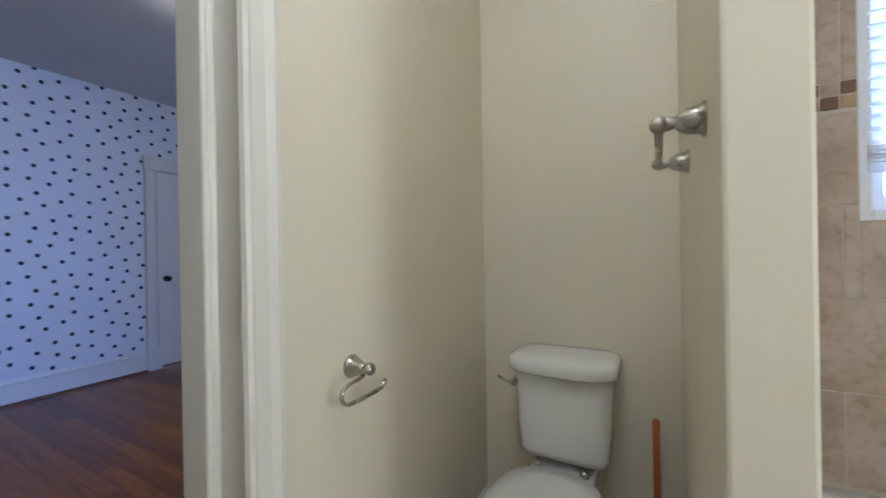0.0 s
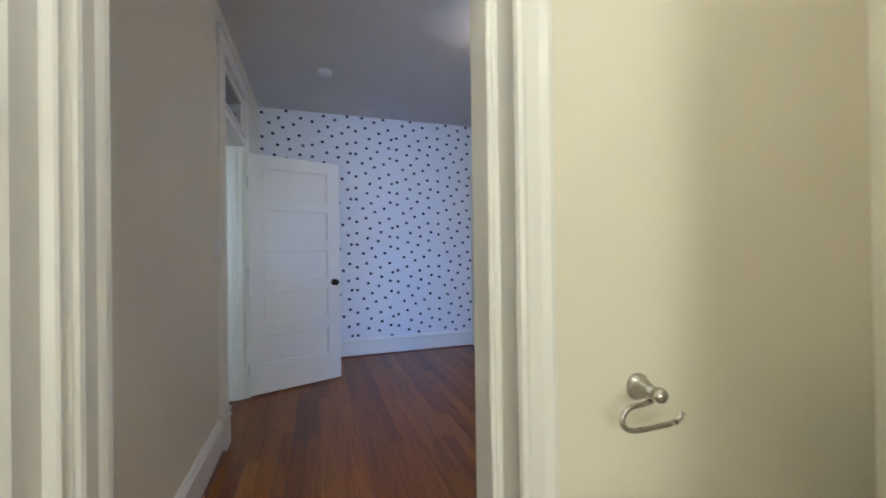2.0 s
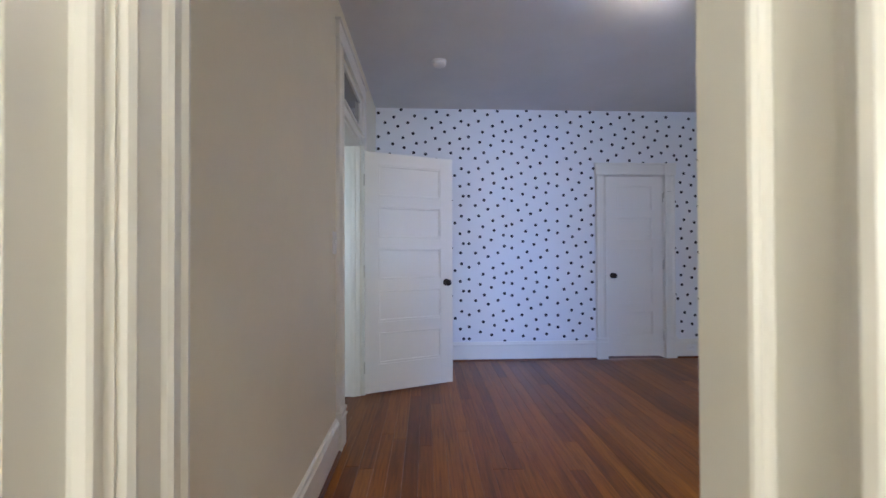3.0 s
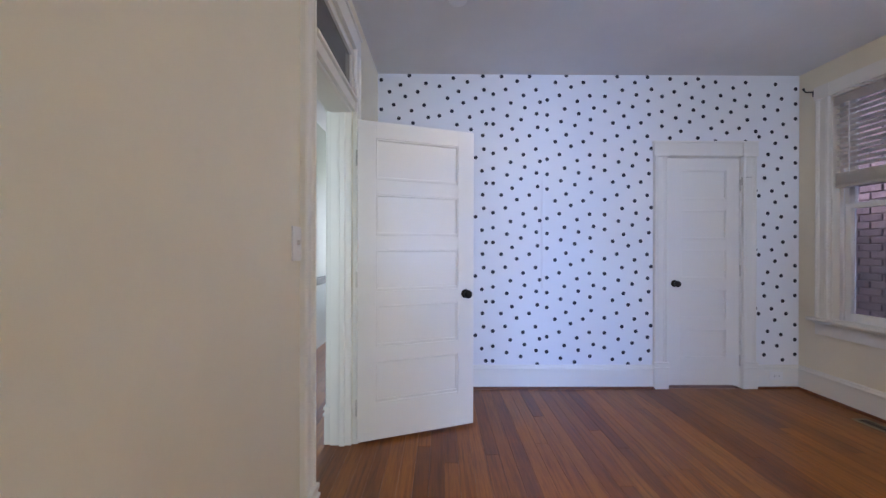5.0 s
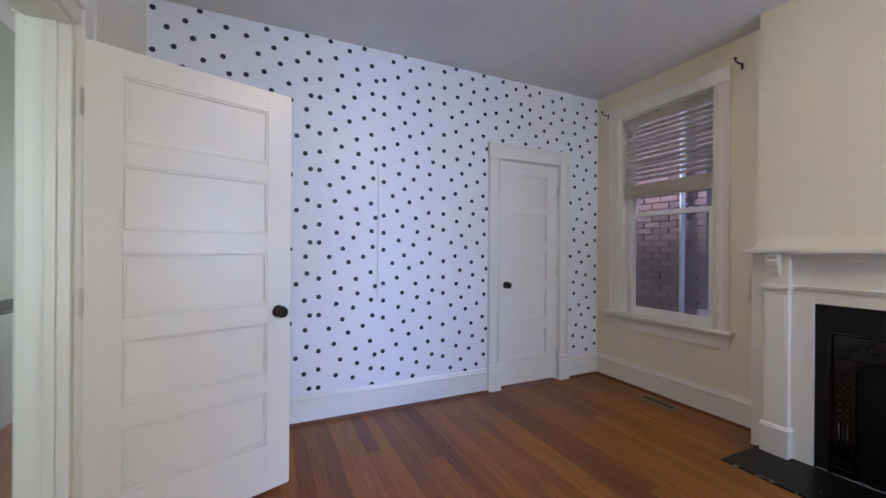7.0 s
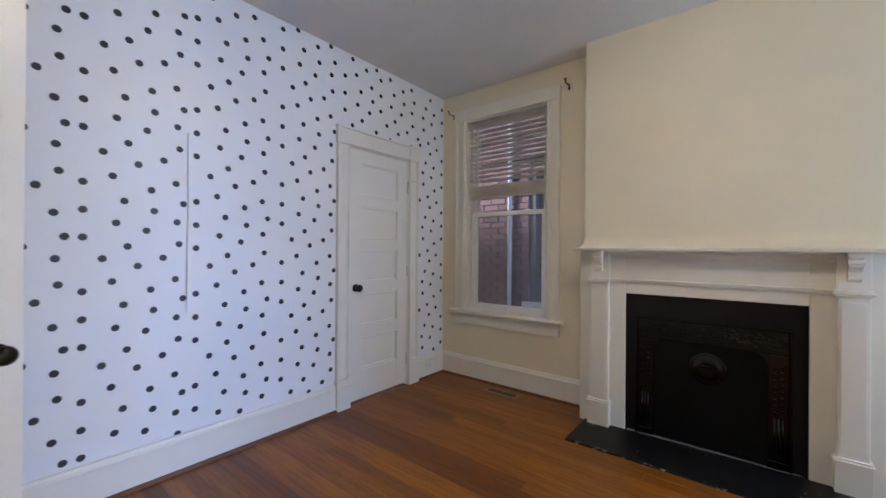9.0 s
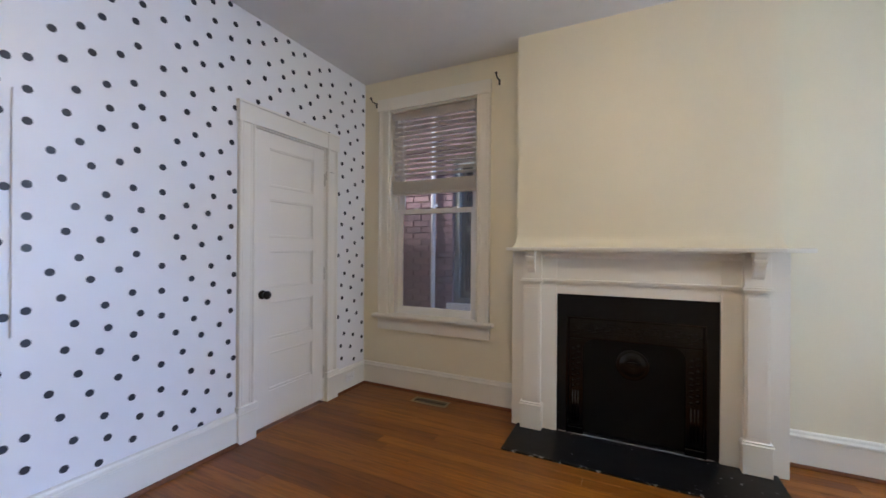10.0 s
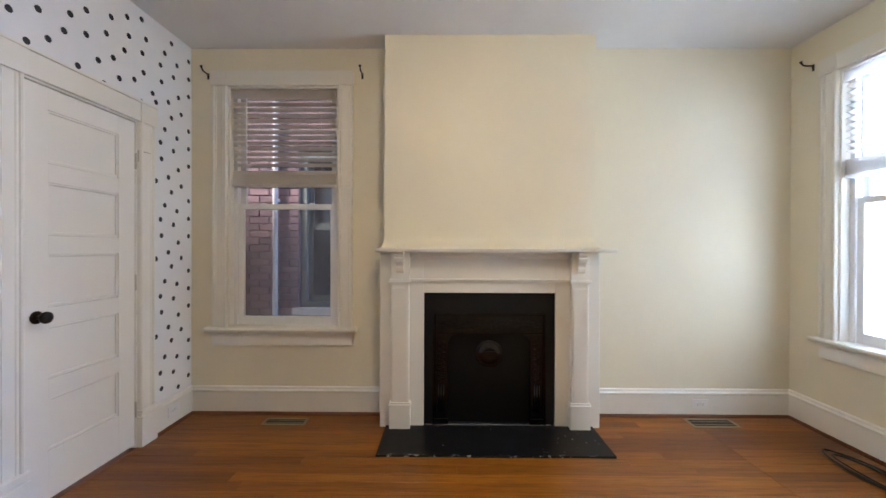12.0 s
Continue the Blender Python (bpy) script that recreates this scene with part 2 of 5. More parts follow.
FLOORW = board_wood("varnished_heart_pine", (0.180, 0.051, 0.006), (0.385, 0.136, 0.013), 0.28, deep=0.92)
SHOE = board_wood("stained_shoe_moulding", (0.11, 0.034, 0.012), (0.20, 0.070, 0.022), 0.35)
SUBFLOOR = painted("dark_board_gap", (0.06, 0.022, 0.010), 0.9, 0.2, 0.0)
HEARTHM = slate_black("black_hearth_slate")
VENTM = painted("tan_painted_register", (0.34, 0.28, 0.17), 0.45, 0.12, 0.2)
LOUVRE = painted("dark_tan_register_louvre", (0.055, 0.045, 0.030), 0.5, 0.2, 0.1)
# near-black colour stands for the shade inside the ducts and outlet slots
DARK = painted("dark_opening_shade", (0.012, 0.010, 0.009), 0.8, 0.1, 0.0)
CABLE = painted("black_cable_jacket", (0.012, 0.012, 0.013), 0.4, 0.1, 0.0)
BRICK = brick_clay("red_clay_brick")
MORTAR = painted("grey_lime_mortar", (0.25, 0.215, 0.24), 0.95, 0.15, 0.7, fine=70)
GREYP = painted("grey_green_sash_paint", (0.16, 0.18, 0.18), 0.45, 0.1, 0.2)
STONE = painted("white_painted_sill", (0.70, 0.71, 0.73), 0.6, 0.08, 0.4)
PIPEM = painted("white_downpipe_paint", (0.72, 0.75, 0.80), 0.4, 0.06, 0.1)
HALLP = painted("pale_green_hall_paint", (0.58, 0.61, 0.53), 0.6, 0.04, 0.2, fine=240)
RAILP = painted("slate_grey_rail_paint", (0.085, 0.10, 0.11), 0.4, 0.08, 0.2)
BEAD = painted("white_beadboard_paint", (0.74, 0.80, 0.83), 0.38, 0.04, 0.15)
GROUND = painted("yard_soil_and_grass", (0.10, 0.11, 0.06), 0.95, 0.3, 0.8, fine=40, coarse=0.8)
GLASS = glass_mat("window_glass")
SCREEN = woven_screen("grey_insect_mesh")
DARKGLASS = painted("dark_transom_glass", (0.035, 0.038, 0.042), 0.08, 0.1, 0.0, coat=0.5)
NGLASS = painted("dark_reflecting_pane", (0.05, 0.06, 0.075), 0.10, 0.2, 0.0, coat=0.6)
DOME = glowing("lit_opal_glass", (1.0, 0.81, 0.54), DOMEGLOW)
# glow of the added bathroom dome that fills the toilet alcove
BATHFILL = glowing("bath_fill_glow", (1.0, 0.92, 0.67), BATHGLOW)
BEIGEFLOOR = painted("beige_floor_tile", (0.42, 0.36, 0.28), 0.4, 0.08, 0.2)


# ---- mesh helpers ----
WORLD_OF = {}


def thing(name, x, y, z, label, category, group="", kind="", turn=0.0):
    ob = new(name)
    ob.empty_display_size = 0.05
    ob.matrix_basis = pose(x, y, z, 0, 0, turn)
    WORLD_OF[ob] = ob.matrix_basis.copy()
    return tagged(ob, label, category, group, kind)


def part(name, bm, material, parent=None, label="", local=False, smooth=False):
    """Links bm as one mesh under parent. Its coordinates are the world's, or the parent's own where local."""
    me = bpy.data.meshes.new(name)
    bmesh.ops.recalc_face_normals(bm, faces=bm.faces)
    bm.to_mesh(me)
    bm.free()
    me.materials.append(material)
    if smooth:
        for f in me.polygons:
            f.use_smooth = True
    ob = new(name, me)
    if parent is not None:
        ob.parent = parent
        w = WORLD_OF.get(parent, Matrix())
        if local:
            WORLD_OF[ob] = w
        else:
            ob.matrix_parent_inverse = w.inverted()
            WORLD_OF[ob] = Matrix()
    return tagged(ob, label)


def box(bm, x0, x1, y0, y1, z0, z1):
    r = bmesh.ops.create_cube(bm, size=1.0)
    for v in r["verts"]:
        v.co = Vector((x0 + (v.co.x + 0.5) * (x1 - x0), y0 + (v.co.y + 0.5) * (y1 - y0), z0 + (v.co.z + 0.5) * (z1 - z0)))
    return r["verts"]


def soft(bm, width=0.004, segments=2):
    edges = [e for e in bm.edges if len(e.link_faces) == 2 and e.calc_face_angle(0) > 0.7]
    bmesh.ops.bevel(bm, geom=edges, offset=width, segments=segments, affect="EDGES", profile=0.6, clamp_overlap=True)
    return bm


def block(x0, x1, y0, y1, z0, z1, bevel=0.004, segments=2):
    bm = bmesh.new()
    box(bm, min(x0, x1), max(x0, x1), min(y0, y1), max(y0, y1), min(z0, z1), max(z0, z1))
    return soft(bm, bevel, segments) if bevel else bm


def sweep(profile, start, end, out, up=(0, 0, 1)):
    """A moulding: profile of (out, up) pairs, extruded from start to end."""
    bm = bmesh.new()
    out, up, start, end = Vector(out), Vector(up), Vector(start), Vector(end)
    rings = [[bm.verts.new(p + out * a + up * b) for a, b in profile] for p in (start, end)]
    k = len(profile)
    for i in range(k):
        bm.faces.new((rings[0][i], rings[0][(i + 1) % k], rings[1][(i + 1) % k], rings[1][i]))
    bm.faces.new(rings[0])
    bm.faces.new(rings[1][::-1])
    return bm


def lathe(profile, axis_point, axis, segments=28):
    """Turns (radius, along) pairs round an axis."""
    bm = bmesh.new()
    axis = Vector(axis).normalized()
    side = axis.orthogonal().normalized()
    other = axis.cross(side)
    rings = []
    for r, h in profile:
        c = Vector(axis_point) + axis * h
        rings.append([bm.verts.new(c + (side * math.cos(a) + other * math.sin(a)) * max(r, 1e-4)) for a in (2 * math.pi * i / segments for i in range(segments))])
    for a, b in zip(rings, rings[1:]):
        for i in range(segments):
            bm.faces.new((a[i], a[(i + 1) % segments], b[(i + 1) % segments], b[i]))
    bm.faces.new(rings[0][::-1])
    bm.faces.new(rings[-1])
    return bm


def tube(points, radius, segments=10):
    """A round rod through the points."""
    bm = bmesh.new()
    pts = [Vector(p) for p in points]
    rings = []
    nrm = None
    for i, p in enumerate(pts):
        d = (pts[min(i + 1, len(pts) - 1)] - pts[max(i - 1, 0)]).normalized()
        nrm = d.orthogonal().normalized() if nrm is None else (nrm - d * nrm.dot(d)).normalized()
        b = d.cross(nrm)
        rings.append([bm.verts.new(p + (nrm * math.cos(a) + b * math.sin(a)) * radius) for a in (2 * math.pi * k / segments for k in range(segments))])
    for a, b in zip(rings, rings[1:]):
        for i in range(segments):
            bm.faces.new((a[i], a[(i + 1) % segments], b[(i + 1) % segments], b[i]))
    bm.faces.new(rings[0][::-1])
    bm.faces.new(rings[-1])
    return bm


def merge(*bms):
    out = bmesh.new()
    me = bpy.data.meshes.new("temporary")
    for b in bms:
        b.to_mesh(me)
        out.from_mesh(me)
        b.free()
    bpy.data.meshes.remove(me)
    return out


def wall(name, material, x0, x1, y0, y1, z0, z1, holes=(), along="x", label="", category="wall"):
    """A wall with openings cut right through: holes are (from, to, bottom, top) along its run."""
    bm = bmesh.new()
    lo, hi = (x0, x1) if along == "x" else (y0, y1)
    cuts = sorted({lo, hi, *(h[0] for h in holes), *(h[1] for h in holes)})
    for a, b in zip(cuts, cuts[1:]):
        mid, low = (a + b) / 2, z0
        for h in sorted((h for h in holes if h[0] < mid < h[1]), key=lambda h: h[2]):
            if h[2] > low + 1e-6:
                box(bm, *((a, b, y0, y1) if along == "x" else (x0, x1, a, b)), low, h[2])
            low = h[3]
        if low < z1 - 1e-6:
            box(bm, *((a, b, y0, y1) if along == "x" else (x0, x1, a, b)), low, z1)
    return tagged(part(name, bm, material), label, category, "", "structure")


# ---- the large structure ----
H = 2.775
XW, XE, YS, YN = -4.65, -0.11, -0.285, 3.46          # bedroom
BX, BY0, BY1 = -0.74, -0.135, 1.70                    # bathroom: west face, south and north faces
DOOR = (-3.675, -2.890)                               # opening to the hall
CLOSET = (2.275, 2.945)                               # closet opening in the west wall
BATH = (-0.120, 0.650)                                  # bathroom doorway
WIN1 = (-4.37, -3.525, 0.655, 2.49)
WIN2 = (2.255, 3.10, 0.655, 2.45)
WIN3 = (0.383, 0.983, 1.25, 2.25)

ground = part("ground", block(-200, 200, -200, 200, -1.3, -0.9, 0), GROUND)
tagged(ground, "bare soil and grass of the side yard", "ground", "", "structure")

wall_west = wall("wall_west", PAPER, XW - 0.15, XW, -0.455, 3.63, 0, H, [(*CLOSET, 0, 2.06)], "y", "wall papered in white with small dark navy dots")
wall_north = wall("wall_north", CREAM, XW, XE + 0.17, YN, YN + 0.17, 0, H, [WIN1], "x", "cream painted plaster wall with a sash window")
wall_east = wall("wall_east", CREAM, XE, XE + 0.17, 1.82, YN, 0, H, [WIN2], "y", "cream painted plaster wall with a bright sash window")
wall_south = wall("wall_south", CREAM, XW, BX - 0.16, YS - 0.14, YS, 0, H, [(*DOOR, 0, 2.10), (*DOOR, 2.14, 2.47)], "x", "cream painted plaster wall with a door and transom")
wall_bath_west = wall("wall_bathroom_west", CREAM, BX - 0.16, BX, YS - 0.17, 1.82, 0, H, [(*BATH, 0, 2.08)], "y", "cream painted bathroom wall with a doorway")
wall_bath_north = wall("wall_bathroom_north", CREAM, BX, 1.78, BY1, BY1 + 0.12, 0, H, [WIN3], "x", "cream painted wall behind the toilet and bath")
wall_bath_south = wall("wall_bathroom_south", CREAM, BX, 1.78, BY0 - 0.12, BY0, 0, H, (), "x", "cream painted bathroom wall with a towel bar")
wall_bath_east = wall("wall_bathroom_east", CREAM, 1.60, 1.78, BY0, BY1, 0, H, [(-0.12, 0.42, 0.70, 1.80)], "y", "cream painted bathroom end wall with an assumed window")
partition = part("wall_partition", soft(block(-0.038, 0.049, 0.775, BY1, 0, H, 0), 0.006), CREAM)
tagged(partition, "cream painted partition between toilet and bath", "wall", "", "structure")
wall_hall_south = wall("wall_hall_south", HALLP, -8.0, BX - 0.16, -1.40, -1.25, 0, H, (), "x", "pale green hall wall above white beadboard")
# the openings in both hall end walls are invented to hold the added lamps
wall_hall_west = wall("wall_hall_west", HALLP, -8.15, -8.0, -1.40, -0.285, 0, H, [(-1.2, -0.5, 0.7, 2.3)], "y", "unseen pale green hall end wall, opened for an added lamp")
wall_hall_east = wall("wall_hall_east", HALLP, BX - 0.16, BX, -1.40, YS - 0.17, 0, H, [(-1.2, -0.5, 0.7, 2.3)], "y", "unseen pale green hall end wall, opened for the second added lamp")
wall_hall_north = wall("wall_hall_north", HALLP, -8.0, XW - 0.15, -0.455, -0.285, 0, H, (), "x", "pale green hall wall")

ceiling = part("ceiling", block(-8.15, 1.78, -1.40, 3.63, H, H + 0.12, 0), CEIL)
tagged(ceiling, "flat white painted plaster ceiling", "ceiling", "", "structure")

# chimney breast, open for the firebox
def slab_of(outline, y0, y1):
    """A slab between two depths whose face is the outline of (x, z) corners."""
    bm = bmesh.new()
    rings = [[bm.verts.new((x, y, z)) for x, z in outline] for y in (y0, y1)]
    for k in range(len(outline)):
        q = (k + 1) % len(outline)
        bm.faces.new((rings[0][k], rings[0][q], rings[1][q], rings[1][k]))
    bm.faces.new(rings[0]), bm.faces.new(rings[1][::-1])
    return bm


bm = slab_of([(-3.145, 0), (-2.86, 0), (-2.86, 0.95), (-1.935, 0.95), (-1.935, 0), (-1.653, 0), (-1.653, H), (-3.145, H)], 3.268, YN)
chimney = tagged(part("wall_chimney_breast", bm, CREAM), "cream painted plaster chimney breast above the mantel", "wall", "", "structure")

floor = part("floor", block(-8.15, BX - 0.16, -1.40, 3.46, -0.12, -0.012, 0), SUBFLOOR)
tagged(floor, "varnished reddish pine strip floor with narrow worn boards", "floor", "", "structure")
floor_e = part("floor_corner", block(BX - 0.16, XE, 1.82, 3.46, -0.12, -0.012, 0), SUBFLOOR)
tagged(floor_e, "varnished pine strip floor by the bright window", "floor", "", "structure")
floor_b = part("floor_bathroom", block(BX - 0.16, 1.60, -0.21, 1.82, -0.12, -0.002, 0), BEIGEFLOOR)
tagged(floor_b, "beige tiled bathroom floor", "floor", "", "structure")

# wallpaper print: one repeat of seventeen dots, dropped from strip to strip
REPEAT = [(0, 0), (0, .131), (0, .264), (.072, -.104), (.109, -.218), (.155, .186), (.123, .074), (.169, -.043), (.211, -.144),
          (.267, .254), (.280, .145), (.247, .040), (.321, -.103), (.378, .303), (.414, .195), (.384, .092), (.394, -.028)]
STRIPS = [(-0.255, 1.672, -0.28, 0.235), (0.258, 1.618, 0.235, 0.715), (0.734, 1.812, 0.715, 1.195), (1.212, 1.762, 1.195, 1.70), (1.724, 1.930, 1.70, 2.21), (2.232, 1.798, 2.21, 2.575), (2.600, 1.886, 2.575, 3.06), (3.425, 1.870, 3.40, 3.46)]
# the last cut length beside the corner
OFFCUT = [(3.10, 2.232), (3.18, 2.60), (3.14, 2.50), (3.15, 2.39), (3.07, 2.28), (3.245, 2.175), (3.30, 2.57), (3.265, 2.47), (3.315, 2.345), (3.215, 2.275), (3.345, 2.232)]
bm = bmesh.new()
for row in range(-5, 2):
    for y, z in OFFCUT:
        z += 0.524 * row
        if 0.22 < z < H - 0.02:
            bm.faces.new([bm.verts.new((XW + 0.0008, y + 0.0172 * math.cos(a), z + 0.0172 * math.sin(a))) for a in (math.pi * k / 8 for k in range(16))])
for y_col, z_col, y_from, y_to in STRIPS:
    for row in range(-6, 6):
        for dy, dz in REPEAT:
            y, z = y_col + dy, z_col + 0.524 * row + dz
            if not (y_from < y < y_to and YS + 0.02 < y < YN - 0.012 and 0.20 < z < H - 0.004) or (CLOSET[0] - 0.02 < y < CLOSET[1] + 0.02 and z < 2.08):
                continue
            ring = [bm.verts.new((XW + 0.0008, y + 0.0172 * math.cos(a), min(H - 0.001, z + 0.0172 * math.sin(a)))) for a in (math.pi * k / 8 for k in range(16))]
            bm.faces.new(ring)
dots = part("printed_dots", bm, INK, wall_west, "small round navy dots printed on the paper")
tagged(dots, kind="stuff")


def baseboard(a, b, out, name="baseboard", label="tall white painted baseboard with a moulded cap", tall=0.205):
    """A moulded skirting from a to b on the floor, with a wooden shoe moulding."""
    prof = [(0, 0), (0.020, 0), (0.020, tall - 0.042), (0.026, tall - 0.038), (0.027, tall - 0.026), (0.018, tall - 0.016), (0.015, tall - 0.004), (0.008, tall + 0.002), (0, tall + 0.002)]
    o = tagged(part(name, sweep(prof, (*a, 0), (*b, 0), (*out, 0)), TRIM), label, "baseboard", "", "structure")
    shoe = [(0.0205, 0), (0.038, 0), (0.036, 0.010), (0.030, 0.017), (0.0205, 0.019)]
    part("shoe_moulding", sweep(shoe, (*a, 0), (*b, 0), (*out, 0)), SHOE, o, "reddish stained wooden shoe moulding")
    return o


baseboard((XW, YS), (XW, 2.157), (1, 0))
baseboard((XW, 3.075), (XW, YN), (1, 0))
baseboard((XW + 0.02, YN), (-3.17, YN), (0, -1))
baseboard((-1.62, YN), (XE - 0.02, YN), (0, -1))
baseboard((XE, 1.82), (XE, YN), (-1, 0))
baseboard((-2.745, YS), (-0.935, YS), (0, 1))
baseboard((XW + 0.02, YS), (-3.845, YS), (0, 1))
baseboard((BX, 0.697), (BX, BY1), (1, 0))
baseboard((BX + 0.02, BY1), (-0.03, BY1), (0, -1))
baseboard((BX - 0.16, 0.74), (BX - 0.16, 1.82), (-1, 0))

def casing_profile(w):
    """Flat casing with a bead along both edges: (across, out) pairs."""
    edge = [(0, 0), (0, 0.020), (0.004, 0.027), (0.011, 0.030), (0.018, 0.027), (0.021, 0.019), (0.025, 0.018), (0.029, 0.022), (0.033, 0.020), (0.036, 0.017)]
    return edge + [(w - a, b) for a, b in reversed(edge)]


def upright_casing(name, at, across, out, width, z0, z1, parent):
    bm = sweep(casing_profile(width), (*at, z0), (*at, z1), (*across, 0), (*out, 0))
    return part(name, bm, TRIM, parent)


def door_case(name, label, at, across, out, span, top, width=0.125, plinths=True, head=0.12):
    """Trim round an opening on a wall face: at is the corner at the opening's start, across runs along the wall."""
    at, across, out = Vector(at), Vector(across), Vector(out)
    t = thing(name, at.x, at.y, 0, label, "door trim", kind="structure")
    def q(s, o=0.0):
        p = at + across * s + out * o
        return (p.x, p.y)
    foot = 0.236 if plinths else 0.0
    upright_casing("casing", q(-width), tuple(across), tuple(out), width, foot, top, t)
    upright_casing("casing", q(span), tuple(across), tuple(out), width, foot, top, t)
    def slab(nm, s0, s1, o0, o1, z0, z1, bev=0.003):
        a, b = q(s0, o0), q(s1, o1)
        part(nm, block(a[0], b[0], a[1], b[1], z0, z1, bev), TRIM, t)
    slab("head_casing", -width - 0.004, span + width + 0.004, 0, 0.026, top, top + head)
    slab("head_cap", -width - 0.012, span + width + 0.012, 0, 0.036, top + head, top + head + 0.016)
    if plinths:
        for s in (-width - 0.006, span - 0.006):
            slab("plinth_block", s, s + width + 0.012, 0, 0.036, 0, 0.180)
            slab("plinth_cap", s - 0.004, s + width + 0.016, 0, 0.043, 0.180, 0.194)
            slab("plinth_neck", s, s + width + 0.012, 0, 0.034, 0.194, 0.216)
            slab("plinth_bead", s - 0.003, s + width + 0.015, 0, 0.040, 0.216, 0.236)
    for s in (-width - 0.008, span - 0.006):
        slab("corner_block", s, s + width + 0.014, 0, 0.033, top - 0.004, top + head)
    return t


def lining(name, label, x0, x1, y0, y1, top, thick=0.02, stop=None):
    """Jamb boards inside an opening through a wall; the opening runs along the longer free axis."""
    t = thing(name, (x0 + x1) / 2, (y0 + y1) / 2, 0, label, "door frame", kind="structure")
    if stop == "x":                                   # opening runs along x, wall depth along y
        part("jamb", block(x0, x0 + thick, y0, y1, 0, top), TRIM, t)
        part("jamb", block(x1 - thick, x1, y0, y1, 0, top), TRIM, t)
        part("head_jamb", block(x0 + thick, x1 - thick, y0, y1, top - thick, top), TRIM, t)
        ym = y0 + (y1 - y0) * 0.45
        part("door_stop", block(x0 + thick, x0 + thick + 0.012, ym, ym + 0.035, 0, top - thick), TRIM, t)
        part("door_stop", block(x1 - thick - 0.012, x1 - thick, ym, ym + 0.035, 0, top - thick), TRIM, t)
    else:
        part("jamb", block(x0, x1, y0, y0 + thick, 0, top), TRIM, t)
        part("jamb", block(x0, x1, y1 - thick, y1, 0, top), TRIM, t)
        part("head_jamb", block(x0, x1, y0 + thick, y1 - thick, top - thick, top), TRIM, t)
        xm = x0 + (x1 - x0) * 0.45
        part("door_stop", block(xm, xm + 0.035, y0 + thick, y0 + thick + 0.010, 0, top - thick), TRIM, t)
        part("door_stop", block(xm, xm + 0.035, y1 - thick - 0.010, y1 - thick, 0, top - thick), TRIM, t)
    return t


# bathroom doorway
bath_frame = thing("door_frame_bathroom", BX - 0.08, 0.27, 0, "white painted jambs and beaded casing of the bathroom doorway", "door frame", kind="structure")
SOUTH_JAMB = [(-0.715, -0.160), (-0.712, -0.118), (-0.716, -0.109), (-0.726, -0.104), (-0.736, -0.107), (-0.742, -0.098), (-0.752, -0.091), (-0.808, -0.091),
              (-0.810, -0.088), (-0.812, -0.077), (-0.816, -0.073), (-0.824, -0.073), (-0.828, -0.077), (-0.834, -0.078), (-0.840, -0.072), (-0.846, -0.075),
              (-0.851, -0.067), (-0.860, -0.064), (-0.866, -0.066), (-0.868, -0.070), (-0.908, -0.070), (-0.914, -0.066), (-0.922, -0.063), (-0.929, -0.066),
              (-0.934, -0.077), (-0.966, -0.082), (-0.974, -0.077), (-0.982, -0.079), (-0.986, -0.086), (-0.986, -0.190)]
NORTH_JAMB = [(-0.918, 0.740), (-0.918, 0.614), (-0.912, 0.609), (-0.834, 0.609), (-0.829, 0.611), (-0.826, 0.616), (-0.829, 0.620), (-0.825, 0.624), (-0.823, 0.629),
              (-0.825, 0.632), (-0.762, 0.633), (-0.748, 0.627), (-0.738, 0.618), (-0.728, 0.614), (-0.718, 0.617), (-0.714, 0.624), (-0.717, 0.632), (-0.723, 0.636),
              (-0.724, 0.664), (-0.719, 0.669), (-0.713, 0.676), (-0.714, 0.686), (-0.721, 0.692), (-0.742, 0.694), (-0.760, 0.740)]
for outline in (SOUTH_JAMB, NORTH_JAMB):
    part("jamb", sweep(outline, (0, 0, 0), (0, 0, 2.10), (1, 0, 0), (0, 1, 0)), TRIM, bath_frame)
part("head_jamb", block(BX - 0.16, BX + 0.015, -0.075, 0.615, 2.04, 2.10), TRIM, bath_frame)
part("head_casing", block(BX, BX + 0.026, -0.130, 0.712, 2.10, 2.21), TRIM, bath_frame)
part("head_cap", block(BX, BX + 0.036, -0.132, 0.722, 2.21, 2.226), TRIM, bath_frame)
part("head_casing", block(BX - 0.186, BX - 0.16, -0.20, 0.74, 2.10, 2.21), TRIM, bath_frame)
# hall doorway with its transom
lining("door_frame_hall", "white painted jambs of the doorway to the hall", DOOR[0], DOOR[1], YS - 0.137, YS - 0.003, 2.10, 0.018, "x")
trim = thing("door_trim_hall", DOOR[0], YS, 0, "white beaded casing rising past a transom to a plain head", "door trim", kind="structure")
for s in (DOOR[0] - 0.125, DOOR[1] + 0.005):
    upright_casing("casing", (s, YS), (1, 0), (0, 1), 0.12, 0.236, 2.49, trim)
    part("plinth_block", block(s - 0.006, s + 0.126, YS, YS + 0.036, 0, 0.180), TRIM, trim)
    part("plinth_cap", block(s - 0.010, s + 0.130, YS, YS + 0.043, 0.180, 0.194), TRIM, trim)
    part("plinth_neck", block(s - 0.006, s + 0.126, YS, YS + 0.034, 0.194, 0.216), TRIM, trim)
    part("plinth_bead", block(s - 0.009, s + 0.129, YS, YS + 0.040, 0.216, 0.236), TRIM, trim)
part("head_casing", block(DOOR[0] - 0.13, DOOR[1] + 0.13, YS, YS + 0.026, 2.49, 2.60), TRIM, trim)
part("head_cap", block(DOOR[0] - 0.138, DOOR[1] + 0.138, YS, YS + 0.036, 2.60, 2.615), TRIM, trim)
